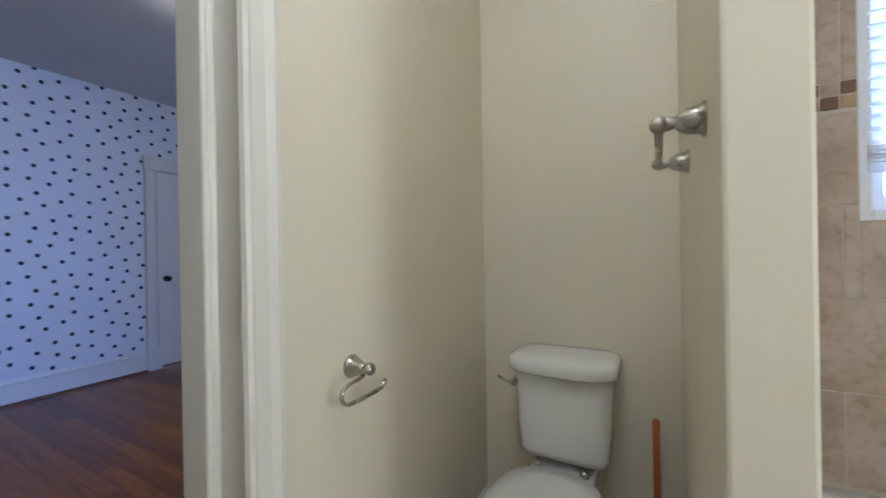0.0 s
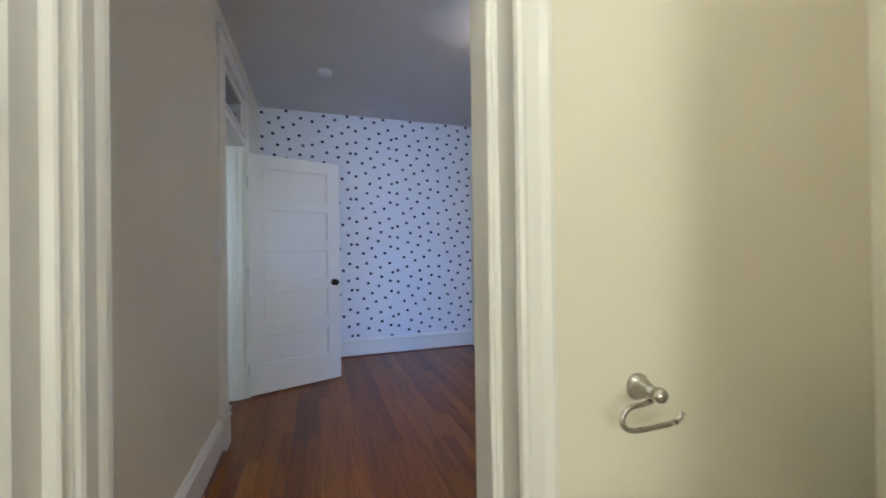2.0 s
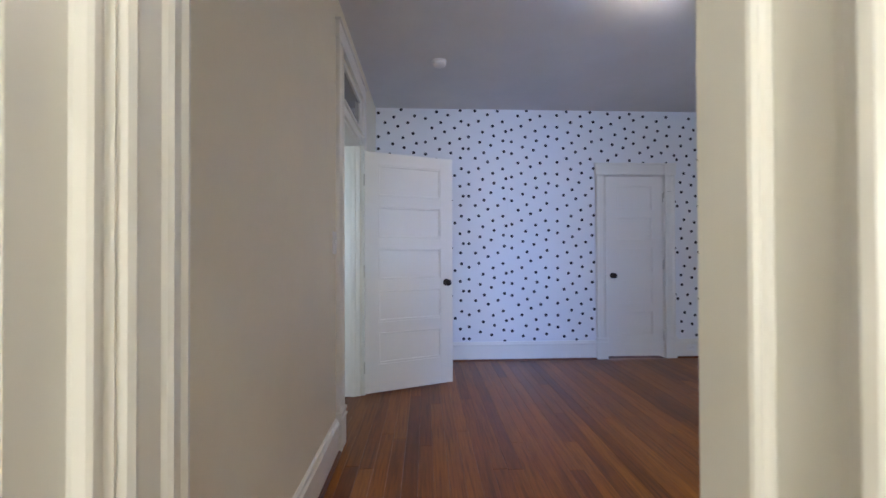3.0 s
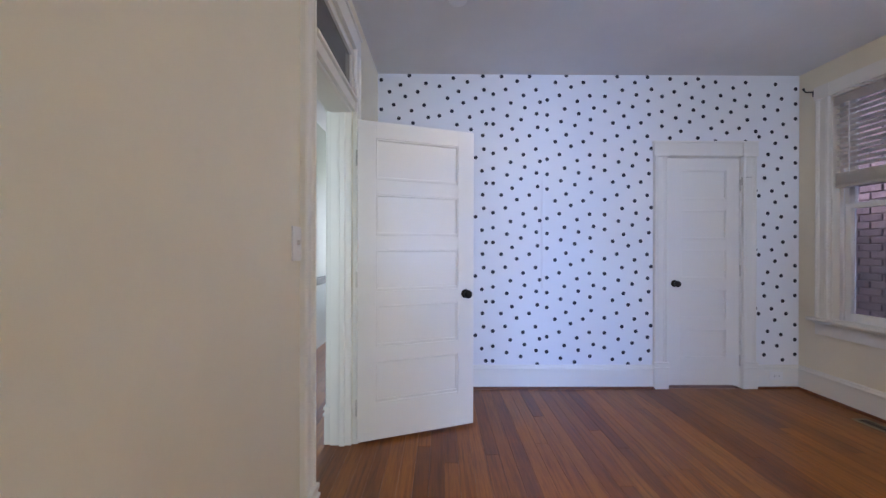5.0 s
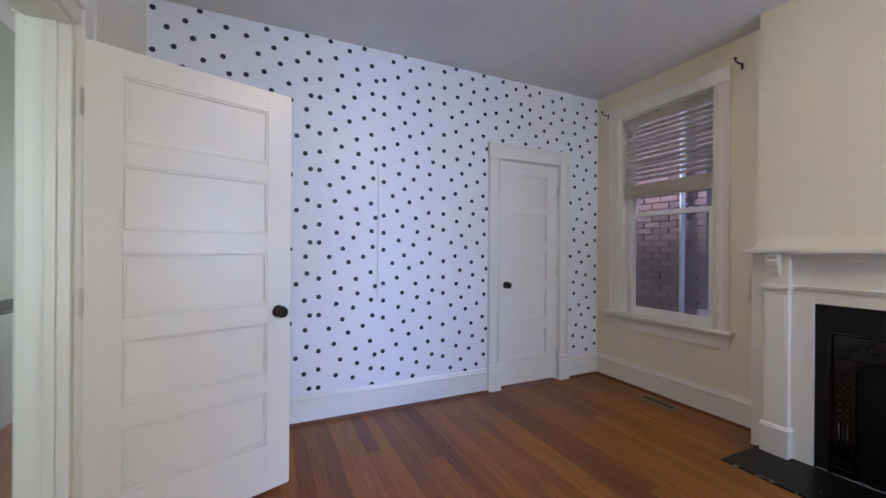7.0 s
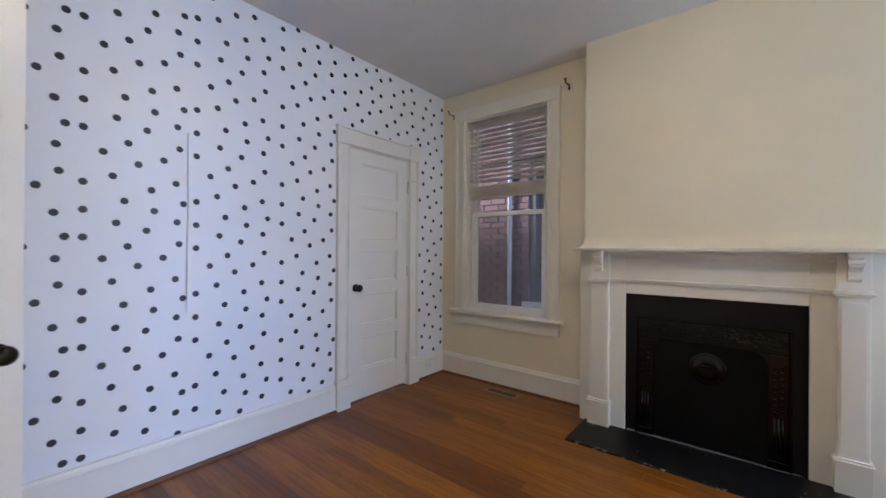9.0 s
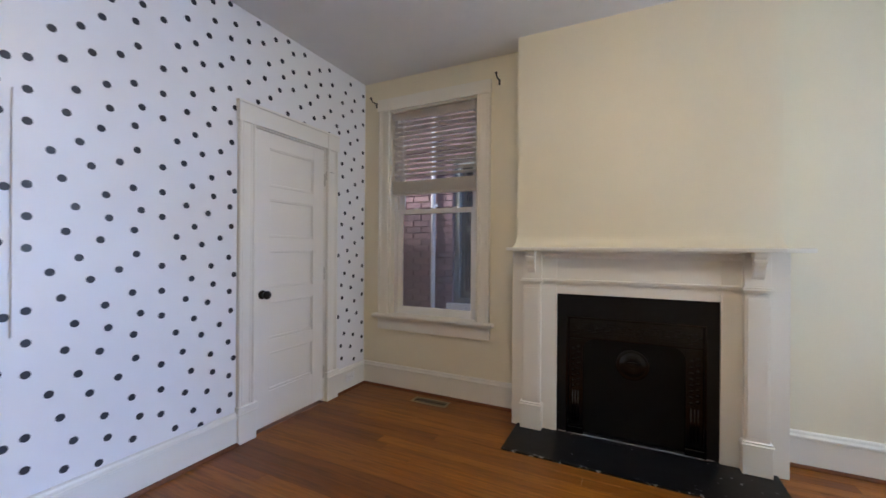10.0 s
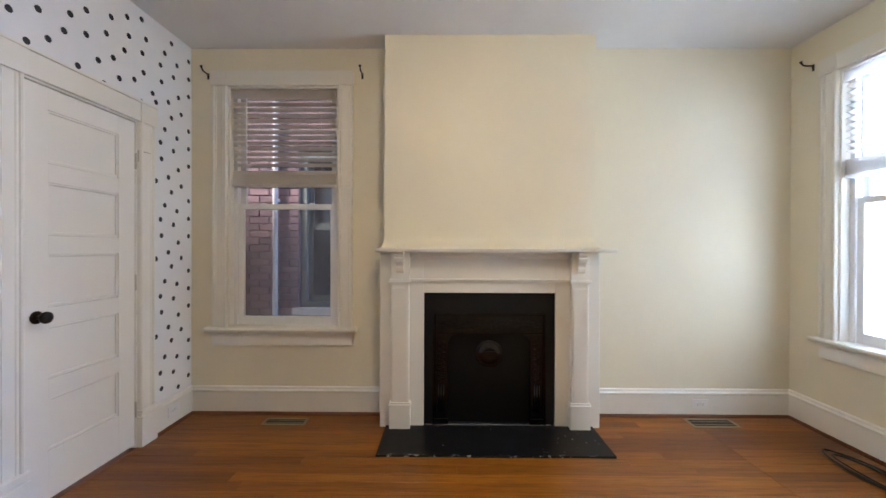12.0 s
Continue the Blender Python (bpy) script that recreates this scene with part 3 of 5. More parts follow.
part("transom_bar", block(DOOR[0], DOOR[1], YS - 0.15, YS + 0.018, 2.095, 2.155), TRIM, trim)
part("transom_ledge", block(DOOR[0], DOOR[1], YS, YS + 0.034, 2.155, 2.172), TRIM, trim)
tr = thing("window_transom", (DOOR[0] + DOOR[1]) / 2, YS, 2.17, "small fixed transom of dark glass in a white frame", "window", kind="structure")
for a, b, c, d in ((DOOR[0], DOOR[1], 2.172, 2.215), (DOOR[0], DOOR[1], 2.43, 2.47), (DOOR[0], DOOR[0] + 0.045, 2.215, 2.43), (DOOR[1] - 0.045, DOOR[1], 2.215, 2.43)):
    part("sash_bar", block(a, b, YS - 0.032, YS + 0.006, c, d), TRIM, tr)
part("pane", block(DOOR[0] + 0.044, DOOR[1] - 0.044, YS - 0.018, YS - 0.010, 2.214, 2.431, 0), DARKGLASS, tr, "dark grey transom glass")
door_case("door_trim_hall_outer", "white beaded casing on the hall side of the doorway", (DOOR[0], YS - 0.14), (1, 0), (0, -1), DOOR[1] - DOOR[0], 2.10, 0.12, True)
# closet
door_case("door_trim_closet", "white beaded closet casing with plinth blocks", (XW, CLOSET[0]), (0, 1), (1, 0), CLOSET[1] - CLOSET[0], 2.055, 0.118, True, 0.115)
lining("door_frame_closet", "white painted closet jambs", XW - 0.15, XW - 0.001, CLOSET[0], CLOSET[1], 2.06, 0.012, "y")


def knob_set(t, x, z, y_front, y_back):
    prof = [(0.031, 0), (0.031, 0.004), (0.026, 0.007), (0.011, 0.009), (0.010, 0.026), (0.016, 0.031), (0.026, 0.038), (0.0295, 0.048), (0.027, 0.058), (0.018, 0.065), (0.006, 0.068)]
    for y, d in ((y_front, -1), (y_back, 1)):
        k = part("door_knob", lathe(prof[3:], (x, y, z), (0, d, 0)), BRONZE, t, "dark bronze door knob", local=True, smooth=True)
        part("rose", lathe(prof[:4], (x, y, z), (0, d, 0)), BRONZE, k, local=True, smooth=True)


def five_panel_door(name, label, x, y, z, turn, w, h, hinge_front):
    """A door of five stacked panels, hinged at its own origin; leaf thickness lies on the -y side."""
    t = thing(name, x, y, z, label, "door", kind="structure", turn=turn)
    th, st, top, rail = 0.038, 0.118, 0.108, 0.092
    ph = 0.262
    bottom = h - top - 5 * ph - 4 * rail
    for a in (0.0, w - st):
        part("stile", block(a, a + st, -th, 0, 0, h, 0.0025), DOORP, t, local=True)
    zs = [(0, bottom)]
    zc = bottom
    panels = []
    for i in range(5):
        panels.append((zc, zc + ph))
        zc += ph
        zs.append((zc, zc + (rail if i < 4 else top)))
        zc = zs[-1][1]
    for z0, z1 in zs:
        part("rail", block(st - 0.001, w - st + 0.001, -th + 0.0004, -0.0004, z0, min(z1, h), 0.0025), DOORP, t, local=True)
    for z0, z1 in panels:
        bm = block(st - 0.004, w - st + 0.004, -th + 0.013, -0.013, z0 - 0.004, z1 + 0.004, 0)
        p = part("panel", bm, DOORP, t, local=True)
        for yo, d in ((-th, 1), (0, -1)):
            fr = []
            for a, b, c, e in ((st, w - st, z0, z0 + 0.020), (st, w - st, z1 - 0.012, z1), (st, st + 0.012, z0, z1), (w - st - 0.012, w - st, z0, z1)):
                fr.append(block(a, b, yo + d * 0.004, yo + d * 0.013, c, e, 0.003, 1))
            part("panel_moulding", merge(*fr), DOORP, p, local=True)
    knob_set(t, w - 0.062, 0.905, -th, 0)
    for zc in (0.22, 1.02, 1.78):
        yh = -th - 0.004 if hinge_front else 0.004
        hg = part("hinge", lathe([(0.0025, -0.052), (0.005, -0.048), (0.0062, -0.045), (0.0062, 0.045), (0.005, 0.048), (0.0025, 0.052)], (-0.004, yh, zc), (0, 0, 1), 12), HINGEM, t, "paint-spattered steel butt hinge", local=True, smooth=True)
    return t


door_1 = five_panel_door("door_1", "white five-panel wooden door standing open on worn hinges", -3.651 - 0.0376, -0.250 - 0.014, 0.018, 110.2, 0.800, 2.022, True)
door_2 = five_panel_door("door_2", "white five-panel wooden closet door, closed", XW - 0.006, CLOSET[1] - 0.014, 0.022, -90, CLOSET[1] - CLOSET[0] - 0.028, 2.02, False)


# ---- windows ----
def frame_set(t, name, x0, x1, z0, z1, y0, y1, w, wb, wt, material):
    part(name + "_stile", block(x0, x0 + w, y0, y1, z0, z1, 0.003), material, t, local=True)
    part(name + "_stile", block(x1 - w, x1, y0, y1, z0, z1, 0.003), material, t, local=True)
    part(name + "_rail", block(x0 + w, x1 - w, y0, y1, z0, z0 + wb, 0.003), material, t, local=True)
    part(name + "_rail", block(x0 + w, x1 - w, y0, y1, z1 - wt, z1, 0.003), material, t, local=True)


def sash_window(name, label, x, y, turn, span, z0, z1, screened=False):
    """Double-hung window in local axes: x along the wall from the opening's middle, y outward, z up from the floor."""
    t = thing(name, x, y, 0, label, "window", kind="structure", turn=turn)
    h = span / 2
    cw = 0.112
    for s in (-h - cw, h):
        bm = sweep(casing_profile(cw), (s, 0, z0), (s, 0, z1 - 0.002), (1, 0, 0), (0, -1, 0))
        part("casing", bm, TRIM, t, local=True)
    part("head_casing", block(-h - cw - 0.004, h + cw + 0.004, -0.027, 0, z1 - 0.002, z1 + 0.108, 0.003), TRIM, t, local=True)
    part("head_block", block(-h - cw - 0.006, -h + 0.004, -0.032, 0, z1, z1 + 0.106, 0.003), TRIM, t, local=True)
    part("head_block", block(h - 0.004, h + cw + 0.006, -0.032, 0, z1, z1 + 0.106, 0.003), TRIM, t, local=True)
    stool = [(0, 0), (0, -0.004), (-0.058, -0.004), (-0.066, 0.004), (-0.069, 0.012), (-0.066, 0.021), (-0.058, 0.026), (0, 0.026)]
    part("window_sill", sweep([(-a, b) for a, b in stool], (-h - cw - 0.035, 0, z0 - 0.022), (h + cw + 0.035, 0, z0 - 0.022), (0, -1, 0)), TRIM, t, local=True)
    part("inner_sill", block(-h, h, 0, 0.115, z0 - 0.022, z0 + 0.004, 0.002), TRIM, t, local=True)
    part("apron", block(-h - cw, h + cw, -0.020, 0, z0 - 0.135, z0 - 0.027, 0.003), TRIM, t, local=True)
    part("apron_bead", block(-h - cw - 0.01, h + cw + 0.01, -0.030, 0, z0 - 0.042, z0 - 0.027, 0.004), TRIM, t, local=True)
    for a, b in ((-h, -h + 0.014), (h - 0.014, h)):
        part("jamb_liner", block(a, b, 0.0, 0.165, z0, z1, 0.002), TRIM, t, local=True)
    part("head_liner", block(-h, h, 0.0, 0.165, z1 - 0.014, z1, 0.002), TRIM, t, local=True)
    for a, b in ((-h + 0.014, -h + 0.044), (h - 0.044, h - 0.014)):
        part("stop_bead", block(a, b, 0.058, 0.072, z0, z1 - 0.014, 0.003), VINYL, t, local=True)
    mid = 1.600
    w = h - 0.040
    frame_set(t, "lower_sash", -w, w, z0 + 0.004, mid, 0.074, 0.104, 0.044, 0.066, 0.040, VINYL)
    frame_set(t, "upper_sash", -w, w, mid - 0.035, z1 - 0.014, 0.108, 0.138, 0.044, 0.040, 0.05, VINYL)
    for z2, z3, yy in ((z0 + 0.068, mid - 0.038, 0.088), (mid, z1 - 0.06, 0.122)):
        g = part("pane", block(-w + 0.042, w - 0.042, yy, yy + 0.004, z2, z3, 0), GLASS, t, local=True)
        g.visible_shadow = False
    for a in (-w * 0.5, w * 0.5):
        part("sash_lock", block(a - 0.02, a + 0.02, 0.078, 0.100, mid, mid + 0.012, 0.004), VINYL, t, local=True)
    if screened:
        sc = part("insect_screen", block(-w + 0.004, w - 0.004, 0.146, 0.1475, z0 + 0.012, mid - 0.004, 0), SCREEN, t, "fine grey insect mesh over the lower sash", local=True)
        frame_set(sc, "screen", -w, w, z0 + 0.008, mid, 0.141, 0.152, 0.016, 0.016, 0.016, VINYL)
    part("outer_sill", block(-h - 0.05, h + 0.05, 0.140, 0.20, z0 - 0.06, z0 + 0.004, 0.003), STONE, t, local=True)
    return t


def blind(name, label, x, y, turn, span, top, stack_top, bottom, pitch=0.0425, wand=True):
    """Raised horizontal blind in local axes as for the window: open slats above, the rest gathered in a stack."""
    t = thing(name, x, y, 0, label, "window blind", "window blinds", turn=turn)
    h = span / 2 - 0.018
    part("headrail", block(-h, h, 0.006, 0.054, top - 0.062, top - 0.016, 0.002), BLIND, t, local=True)
    part("valance", block(-h - 0.002, h + 0.002, -0.004, 0.004, top - 0.085, top - 0.018, 0.003), BLIND, t, local=True)
    z = top - 0.115
    i = 0
    while z > stack_top + 0.012:
        bm = bmesh.new()
        tilt, crown = -0.30, 0.0022
        cols = []
        for k in range(6):
            u = k / 5 - 0.5
            cols.append((0.030 + 0.05 * u * math.cos(tilt), z + 0.05 * u * math.sin(tilt) + crown * (1 - 4 * u * u)))
        top_v = [[bm.verts.new((sx, a, b + 0.0014)) for a, b in cols] for sx in (-h + 0.004, h - 0.004)]
        low_v = [[bm.verts.new((sx, a, b - 0.0014)) for a, b in cols] for sx in (-h + 0.004, h - 0.004)]
        for k in range(5):
            bm.faces.new((top_v[0][k], top_v[0][k + 1], top_v[1][k + 1], top_v[1][k]))
            bm.faces.new((low_v[0][k], low_v[1][k], low_v[1][k + 1], low_v[0][k + 1]))
        for k, (va, vb) in enumerate(((top_v, low_v),)):
            bm.faces.new((va[0][0], va[1][0], vb[1][0], vb[0][0]))
            bm.faces.new((va[0][5], vb[0][5], vb[1][5], va[1][5]))
            for e in (0, 1):
                bm.faces.new([*va[e], *reversed(vb[e])])
        part("slat", bm, BLIND, t, local=True)
        z -= pitch
        i += 1
    n = max(4, int((stack_top - bottom - 0.03) / 0.0082))
    step = (stack_top - bottom - 0.026) / n
    rnd = random.Random(len(name) + int(x * 10))
    for k in range(n):
        zz = bottom + 0.026 + k * step
        dx = rnd.uniform(-0.002, 0.002)
        part("gathered_slat", block(-h + 0.003 + dx, h - 0.003 + dx, 0.004 + rnd.uniform(-0.002, 0.002), 0.055, zz, zz + step * 0.62, 0.001, 1), BLIND, t, local=True)
    part("bottom_rail", block(-h + 0.002, h - 0.002, 0.003, 0.057, bottom, bottom + 0.022, 0.004), BLIND, t, local=True)
    for a in (-h * 0.72, h * 0.72):
        for yy in (0.0045, 0.0555):
            part("ladder_cord", tube([(a, yy, top - 0.06), (a, yy, bottom + 0.01)], 0.0011, 6), BLIND, t, local=True)
    if wand:
        part("tilt_wand", tube([(-h * 0.70, -0.008, top - 0.08), (-h * 0.70, -0.010, stack_top - 0.01)], 0.0042, 8), VINYL, t, "clear plastic tilt wand", local=True)
    return t


w1 = (WIN1[0] + WIN1[1]) / 2
w2 = (WIN2[0] + WIN2[1]) / 2
sash_window("window_1", "white double-hung window onto a brick alley", w1, YN, 0, WIN1[1] - WIN1[0], WIN1[2], WIN1[3], True)
sash_window("window_2", "white double-hung window full of bright daylight", XE, w2, -90, WIN2[1] - WIN2[0], WIN2[2], WIN2[3])
blind("window_blind", "ivory slatted blind drawn half up over the alley window", w1, YN + 0.004, 0, WIN1[1] - WIN1[0] - 0.01, WIN1[3] - 0.012, 1.852, 1.728)
blind("window_blind", "ivory slatted blind drawn half up in the bright window", XE + 0.004, w2, -90, WIN2[1] - WIN2[0] - 0.01, WIN2[3] - 0.012, 1.852, 1.728)
w3 = (WIN3[0] + WIN3[1]) / 2
bw = thing("window_3", w3, BY1, 0, "small white vinyl window in the tiled bath wall", "window", kind="structure")
frame_set(bw, "frame", -0.3, 0.3, WIN3[2], WIN3[3], 0.0, 0.05, 0.03, 0.03, 0.03, VINYL)
frame_set(bw, "sash", -0.268, 0.268, WIN3[2] + 0.03, WIN3[3] - 0.03, 0.055, 0.085, 0.04, 0.045, 0.045, VINYL)
g = part("pane", block(-0.23, 0.23, 0.068, 0.072, WIN3[2] + 0.07, WIN3[3] - 0.07, 0), GLASS, bw, local=True)
g.visible_shadow = False
blind("window_blind", "white slatted blind in the small bathroom window", w3, BY1 - 0.018, 0, 0.60, WIN3[3], 1.46, 1.385, 0.036, False)


# unseen window, assumed from the light that reaches the west wall
w4 = thing("window_4", 1.60, 0.15, 0, "plain white window assumed in the unseen bathroom end wall", "window", kind="structure", turn=-90)
frame_set(w4, "frame", -0.27, 0.27, 0.70, 1.80, 0.03, 0.09, 0.04, 0.04, 0.04, VINYL)
frame_set(w4, "sash", -0.23, 0.23, 0.74, 1.25, 0.05, 0.08, 0.035, 0.04, 0.035, VINYL)


def curtain_hook(x, y, z, turn):
    """Wrought bracket in local axes: y into the room, arm with an upturned finial."""
    t = thing("curtain_bracket", x, y, z, "black wrought-iron curtain rod bracket on the wall", "bracket", "curtain brackets", turn=turn)
    part("wall_plate", block(-0.008, 0.008, 0, 0.004, -0.035, 0.012, 0.002), HOOK, t, local=True)
    part("arm", tube([(0, 0.003, 0), (0, 0.03, 0.002), (0, 0.058, 0.001), (0, 0.070, 0.003), (0, 0.080, 0.012), (0, 0.088, 0.024)], 0.0055, 8), HOOK, t, local=True, smooth=True)
    part("cup", lathe([(0.003, -0.006), (0.009, -0.004), (0.010, 0.003), (0.007, 0.008)], (0, 0.088, 0.026), (0, 0.5, 1), 12), HOOK, t, local=True, smooth=True)


curtain_hook(-4.520, YN, 2.575, 180)
curtain_hook(-3.345, YN, 2.578, 180)
curtain_hook(XE, 3.285, 2.560, 90)

# ---- fireplace ----
mantel = thing("fireplace_mantel", -2.40, 3.25, 0, "white painted wooden mantel with pilasters and scroll brackets", "mantel")
XL, XR = -3.170, -1.622
part("back_board", block(XL, -2.86, 3.245, 3.2675, 0.0, 1.24), TRIM, mantel)
part("back_board", block(-1.935, XR, 3.245, 3.2675, 0.0, 1.24), TRIM, mantel)
part("lintel_board", block(-2.86, -1.935, 3.2455, 3.2675, 0.948, 1.24), TRIM, mantel)
part("side_return", block(XL, -3.1455, 3.2675, 3.4595, 0.0, 1.24), TRIM, mantel)
part("side_return", block(-1.6525, XR, 3.2675, 3.4595, 0.0, 1.24), TRIM, mantel)
for a, b in ((-3.090, -2.957), (-1.838, -1.712)):
    m0 = (a + b) / 2
    part("pilaster", block(a + 0.004, b - 0.004, 3.203, 3.245, 0.185, 1.02, 0.006), TRIM, mantel)
    part("pilaster_panel", block(a + 0.016, b - 0.016, 3.1995, 3.205, 0.215, 0.985, 0.004), TRIM, mantel)
    part("plinth", block(a - 0.006, b + 0.006, 3.186, 3.245, 0.012, 0.165, 0.003), TRIM, mantel)
    part("plinth_moulding", merge(block(a - 0.011, b + 0.011, 3.181, 3.245, 0.165, 0.180, 0.004), block(a - 0.006, b + 0.006, 3.190, 3.245, 0.180, 0.192, 0.004)), TRIM, mantel)
    part("capital_moulding", merge(block(a - 0.004, b + 0.004, 3.194, 3.245, 1.012, 1.022, 0.003), block(a - 0.011, b + 0.011, 3.184, 3.245, 1.022, 1.036, 0.004), block(a - 0.006, b + 0.006, 3.192, 3.245, 1.036, 1.046, 0.003)), TRIM, mantel)
    part("capital_block", block(a + 0.002, b - 0.002, 3.207, 3.245, 1.046, 1.236, 0.003), TRIM, mantel)
    # scroll bracket: an ogee outline given width
    prof = [(0.0, 1.236), (0.056, 1.236), (0.058, 1.212), (0.050, 1.196), (0.053, 1.184), (0.046, 1.166), (0.034, 1.154), (0.027, 1.140), (0.028, 1.122), (0.022, 1.104), (0.010, 1.094), (0.0, 1.090)]
    bm = sweep(prof, (m0 - 0.026, 3.207, 0), (m0 + 0.026, 3.207, 0), (0, -1, 0))
    br = part("bracket", soft(bm, 0.002, 1), TRIM, mantel)
    part("bracket_cap", block(m0 - 0.031, m0 + 0.031, 3.144, 3.207, 1.214, 1.2365, 0.003), TRIM, br)
    part("scroll", lathe([(0.002, -0.030), (0.013, -0.030), (0.0135, 0.030), (0.002, 0.030)], (m0, 3.166, 1.192), (1, 0, 0), 16), TRIM, br, smooth=False)
part("frieze_moulding", merge(block(-2.957, -1.838, 3.2325, 3.246, 1.022, 1.034, 0.003), block(-2.957, -1.838, 3.226, 3.246, 1.034, 1.048, 0.004)), TRIM, mantel)
part("bed_moulding", sweep([(0, 1.180), (0.008, 1.180), (0.010, 1.192), (0.022, 1.198), (0.024, 1.208), (0.036, 1.222), (0.046, 1.228), (0.046, 1.238), (0, 1.238)], (-2.958, 3.246, 0), (-1.837, 3.246, 0), (0, -1, 0)), TRIM, mantel)
part("shelf", block(-3.185, -1.550, 3.128, 3.2675, 1.2385, 1.262, 0.006, 3), TRIM, mantel)
part("shelf_end", block(-3.185, -3.146, 3.2675, 3.4595, 1.2385, 1.262, 0.004), TRIM, mantel)
part("shelf_end", block(-1.652, -1.550, 3.2675, 3.4595, 1.2385, 1.262, 0.004), TRIM, mantel)
# plaster cove rising from the shelf to the chimney breast
cove = [(0.0, 1.2625)] + [(0.075 * (1 - math.sin(a)), 1.2625 + 0.088 * (1 - math.cos(a))) for a in (math.pi / 2 * k / 8 for k in range(9))]
bm = bmesh.new()
rings = []
for e, dx in ((0, -3.145), (1, -1.653)):
    rings.append([bm.verts.new((dx + (-o if e == 0 else o) * 0.28, 3.268 - o, z)) for o, z in cove])
for k in range(len(cove)):
    bm.faces.new((rings[0][k], rings[0][(k + 1) % len(cove)], rings[1][(k + 1) % len(cove)], rings[1][k]))
bm.faces.new(rings[0]), bm.faces.new(rings[1][::-1])
part("plaster_cove", bm, CREAM, mantel, "cream plaster cove above the shelf")

hearth = tagged(part("hearth", block(-3.128, -1.672, 2.855, 3.262, -0.004, 0.011, 0.003), HEARTHM), "black-painted slate hearth slab, chipped along its edge", "hearth", "", "")

part("inner_hearth", block(-2.858, -1.937, 3.2625, 3.40, 0.0, 0.0105, 0.001), HEARTHM, hearth)

rnd = random.Random(8)
grit = [(-2.845 + 0.018 * k, 3.2595 + rnd.uniform(-0.003, 0.002), 0.0115 + rnd.uniform(0.0, 0.002)) for k in range(50)]
part("mortar_line", tube(grit, 0.0055, 6), GROUTGREY, hearth, "crumbly grey mortar where the hearth meets the iron")

ins = thing("fireplace_insert", -2.40, 3.27, 0.011, "black cast-iron fireplace insert with floral frieze and summer cover", "fireplace")
part("surround", slab_of([(-2.859, 0.012), (-2.790, 0.012), (-2.790, 0.800), (-2.005, 0.800), (-2.005, 0.012), (-1.936, 0.012), (-1.936, 0.947), (-2.859, 0.947)], 3.262, 3.276), BLACKP, ins, "flat black slate surround")
part("backing", block(-2.85, -1.945, 3.335, 3.36, 0.012, 0.94, 0), COVER, ins)
part("frame_lip", merge(block(-2.797, -1.998, 3.252, 3.264, 0.790, 0.803, 0.003), block(-2.797, -2.784, 3.252, 3.264, 0.012, 0.790, 0.003), block(-2.011, -1.998, 3.252, 3.264, 0.012, 0.790, 0.003)), IRON, ins)
part("frieze", block(-2.784, -2.011, 3.266, 3.290, 0.655, 0.790, 0.006), IRON, ins)
for a, b in ((-2.784, -2.690), (-2.105, -2.011)):
    part("side_panel", block(a, b, 3.268, 3.292, 0.012, 0.655, 0.006), IRON, ins)
    m0 = (a + b) / 2
    part("side_reeding", merge(*[tube([(m0 + k * 0.018, 3.265, 0.10), (m0 + k * 0.018, 3.265, 0.30)], 0.006, 8) for k in (-1, 0, 1)]), IRON, ins, smooth=True)
    part("side_foot", block(a - 0.004, b + 0.004, 3.254, 3.292, 0.012, 0.06, 0.006), IRON, ins)
# arch spandrels at the corners of the opening
for s, xa in ((1, -2.690), (-1, -2.105)):
    bm = bmesh.new()
    r = 0.075
    arc = [(xa + s * r * (1 - math.sin(a)), 0.655 - r * (1 - math.cos(a))) for a in (math.pi / 2 * k / 8 for k in range(9))]
    poly = [(xa, 0.655)] + arc
    f = [bm.verts.new((x, 3.270, z)) for x, z in poly]
    b2 = [bm.verts.new((x, 3.292, z)) for x, z in poly]
    bm.faces.new(f), bm.faces.new(b2[::-1])
    for k in range(len(poly)):
        bm.faces.new((f[k], f[(k + 1) % len(poly)], b2[(k + 1) % len(poly)], b2[k]))
    part("spandrel", bm, IRON, ins)
# floral scrollwork in low relief
rnd = random.Random(5)
pieces = []
for k in range(13):
    cx = -2.735 + k * 0.0562
    s = 1 if k % 2 else -1
    pts = []
    for q in range(15):
        a = q / 14 * 4.6
        rr = 0.032 * (1 - q / 18)
        pts.append((cx + rr * math.cos(a) * s, 3.264, 0.724 + rr * math.sin(a) * (1 if k % 3 else -1)))
    pieces.append(tube(pts, 0.0055, 7))
    for q in range(4):
        a = rnd.uniform(0, 6.28)
        rr = rnd.uniform(0.02, 0.045)
        pieces.append(lathe([(0.001, -0.006), (0.008, -0.003), (0.010, 0.002), (0.005, 0.006)], (cx + rr * math.cos(a), 3.266, 0.724 + rr * math.sin(a)), (0, -1, 0.3), 8))
part("floral_scrollwork", merge(*pieces), IRON, ins, "scrolling leaves cast in low relief", smooth=True)
for cx in (-2.737, -2.058):
    for k in range(8):
        zc = 0.335 + k * 0.036
        for s in (-1, 1):
            part("cast_leaf", lathe([(0.001, -0.005), (0.010, -0.002), (0.012, 0.002), (0.005, 0.006)], (cx + s * 0.017, 3.268, zc + 0.006 * s), (0.2 * s, -1, 0), 8), IRON, ins, smooth=True)
cover = part("summer_cover", block(-2.700, -2.095, 3.300, 3.314, 0.014, 0.662, 0.004), COVER, ins, "plain black summer cover")
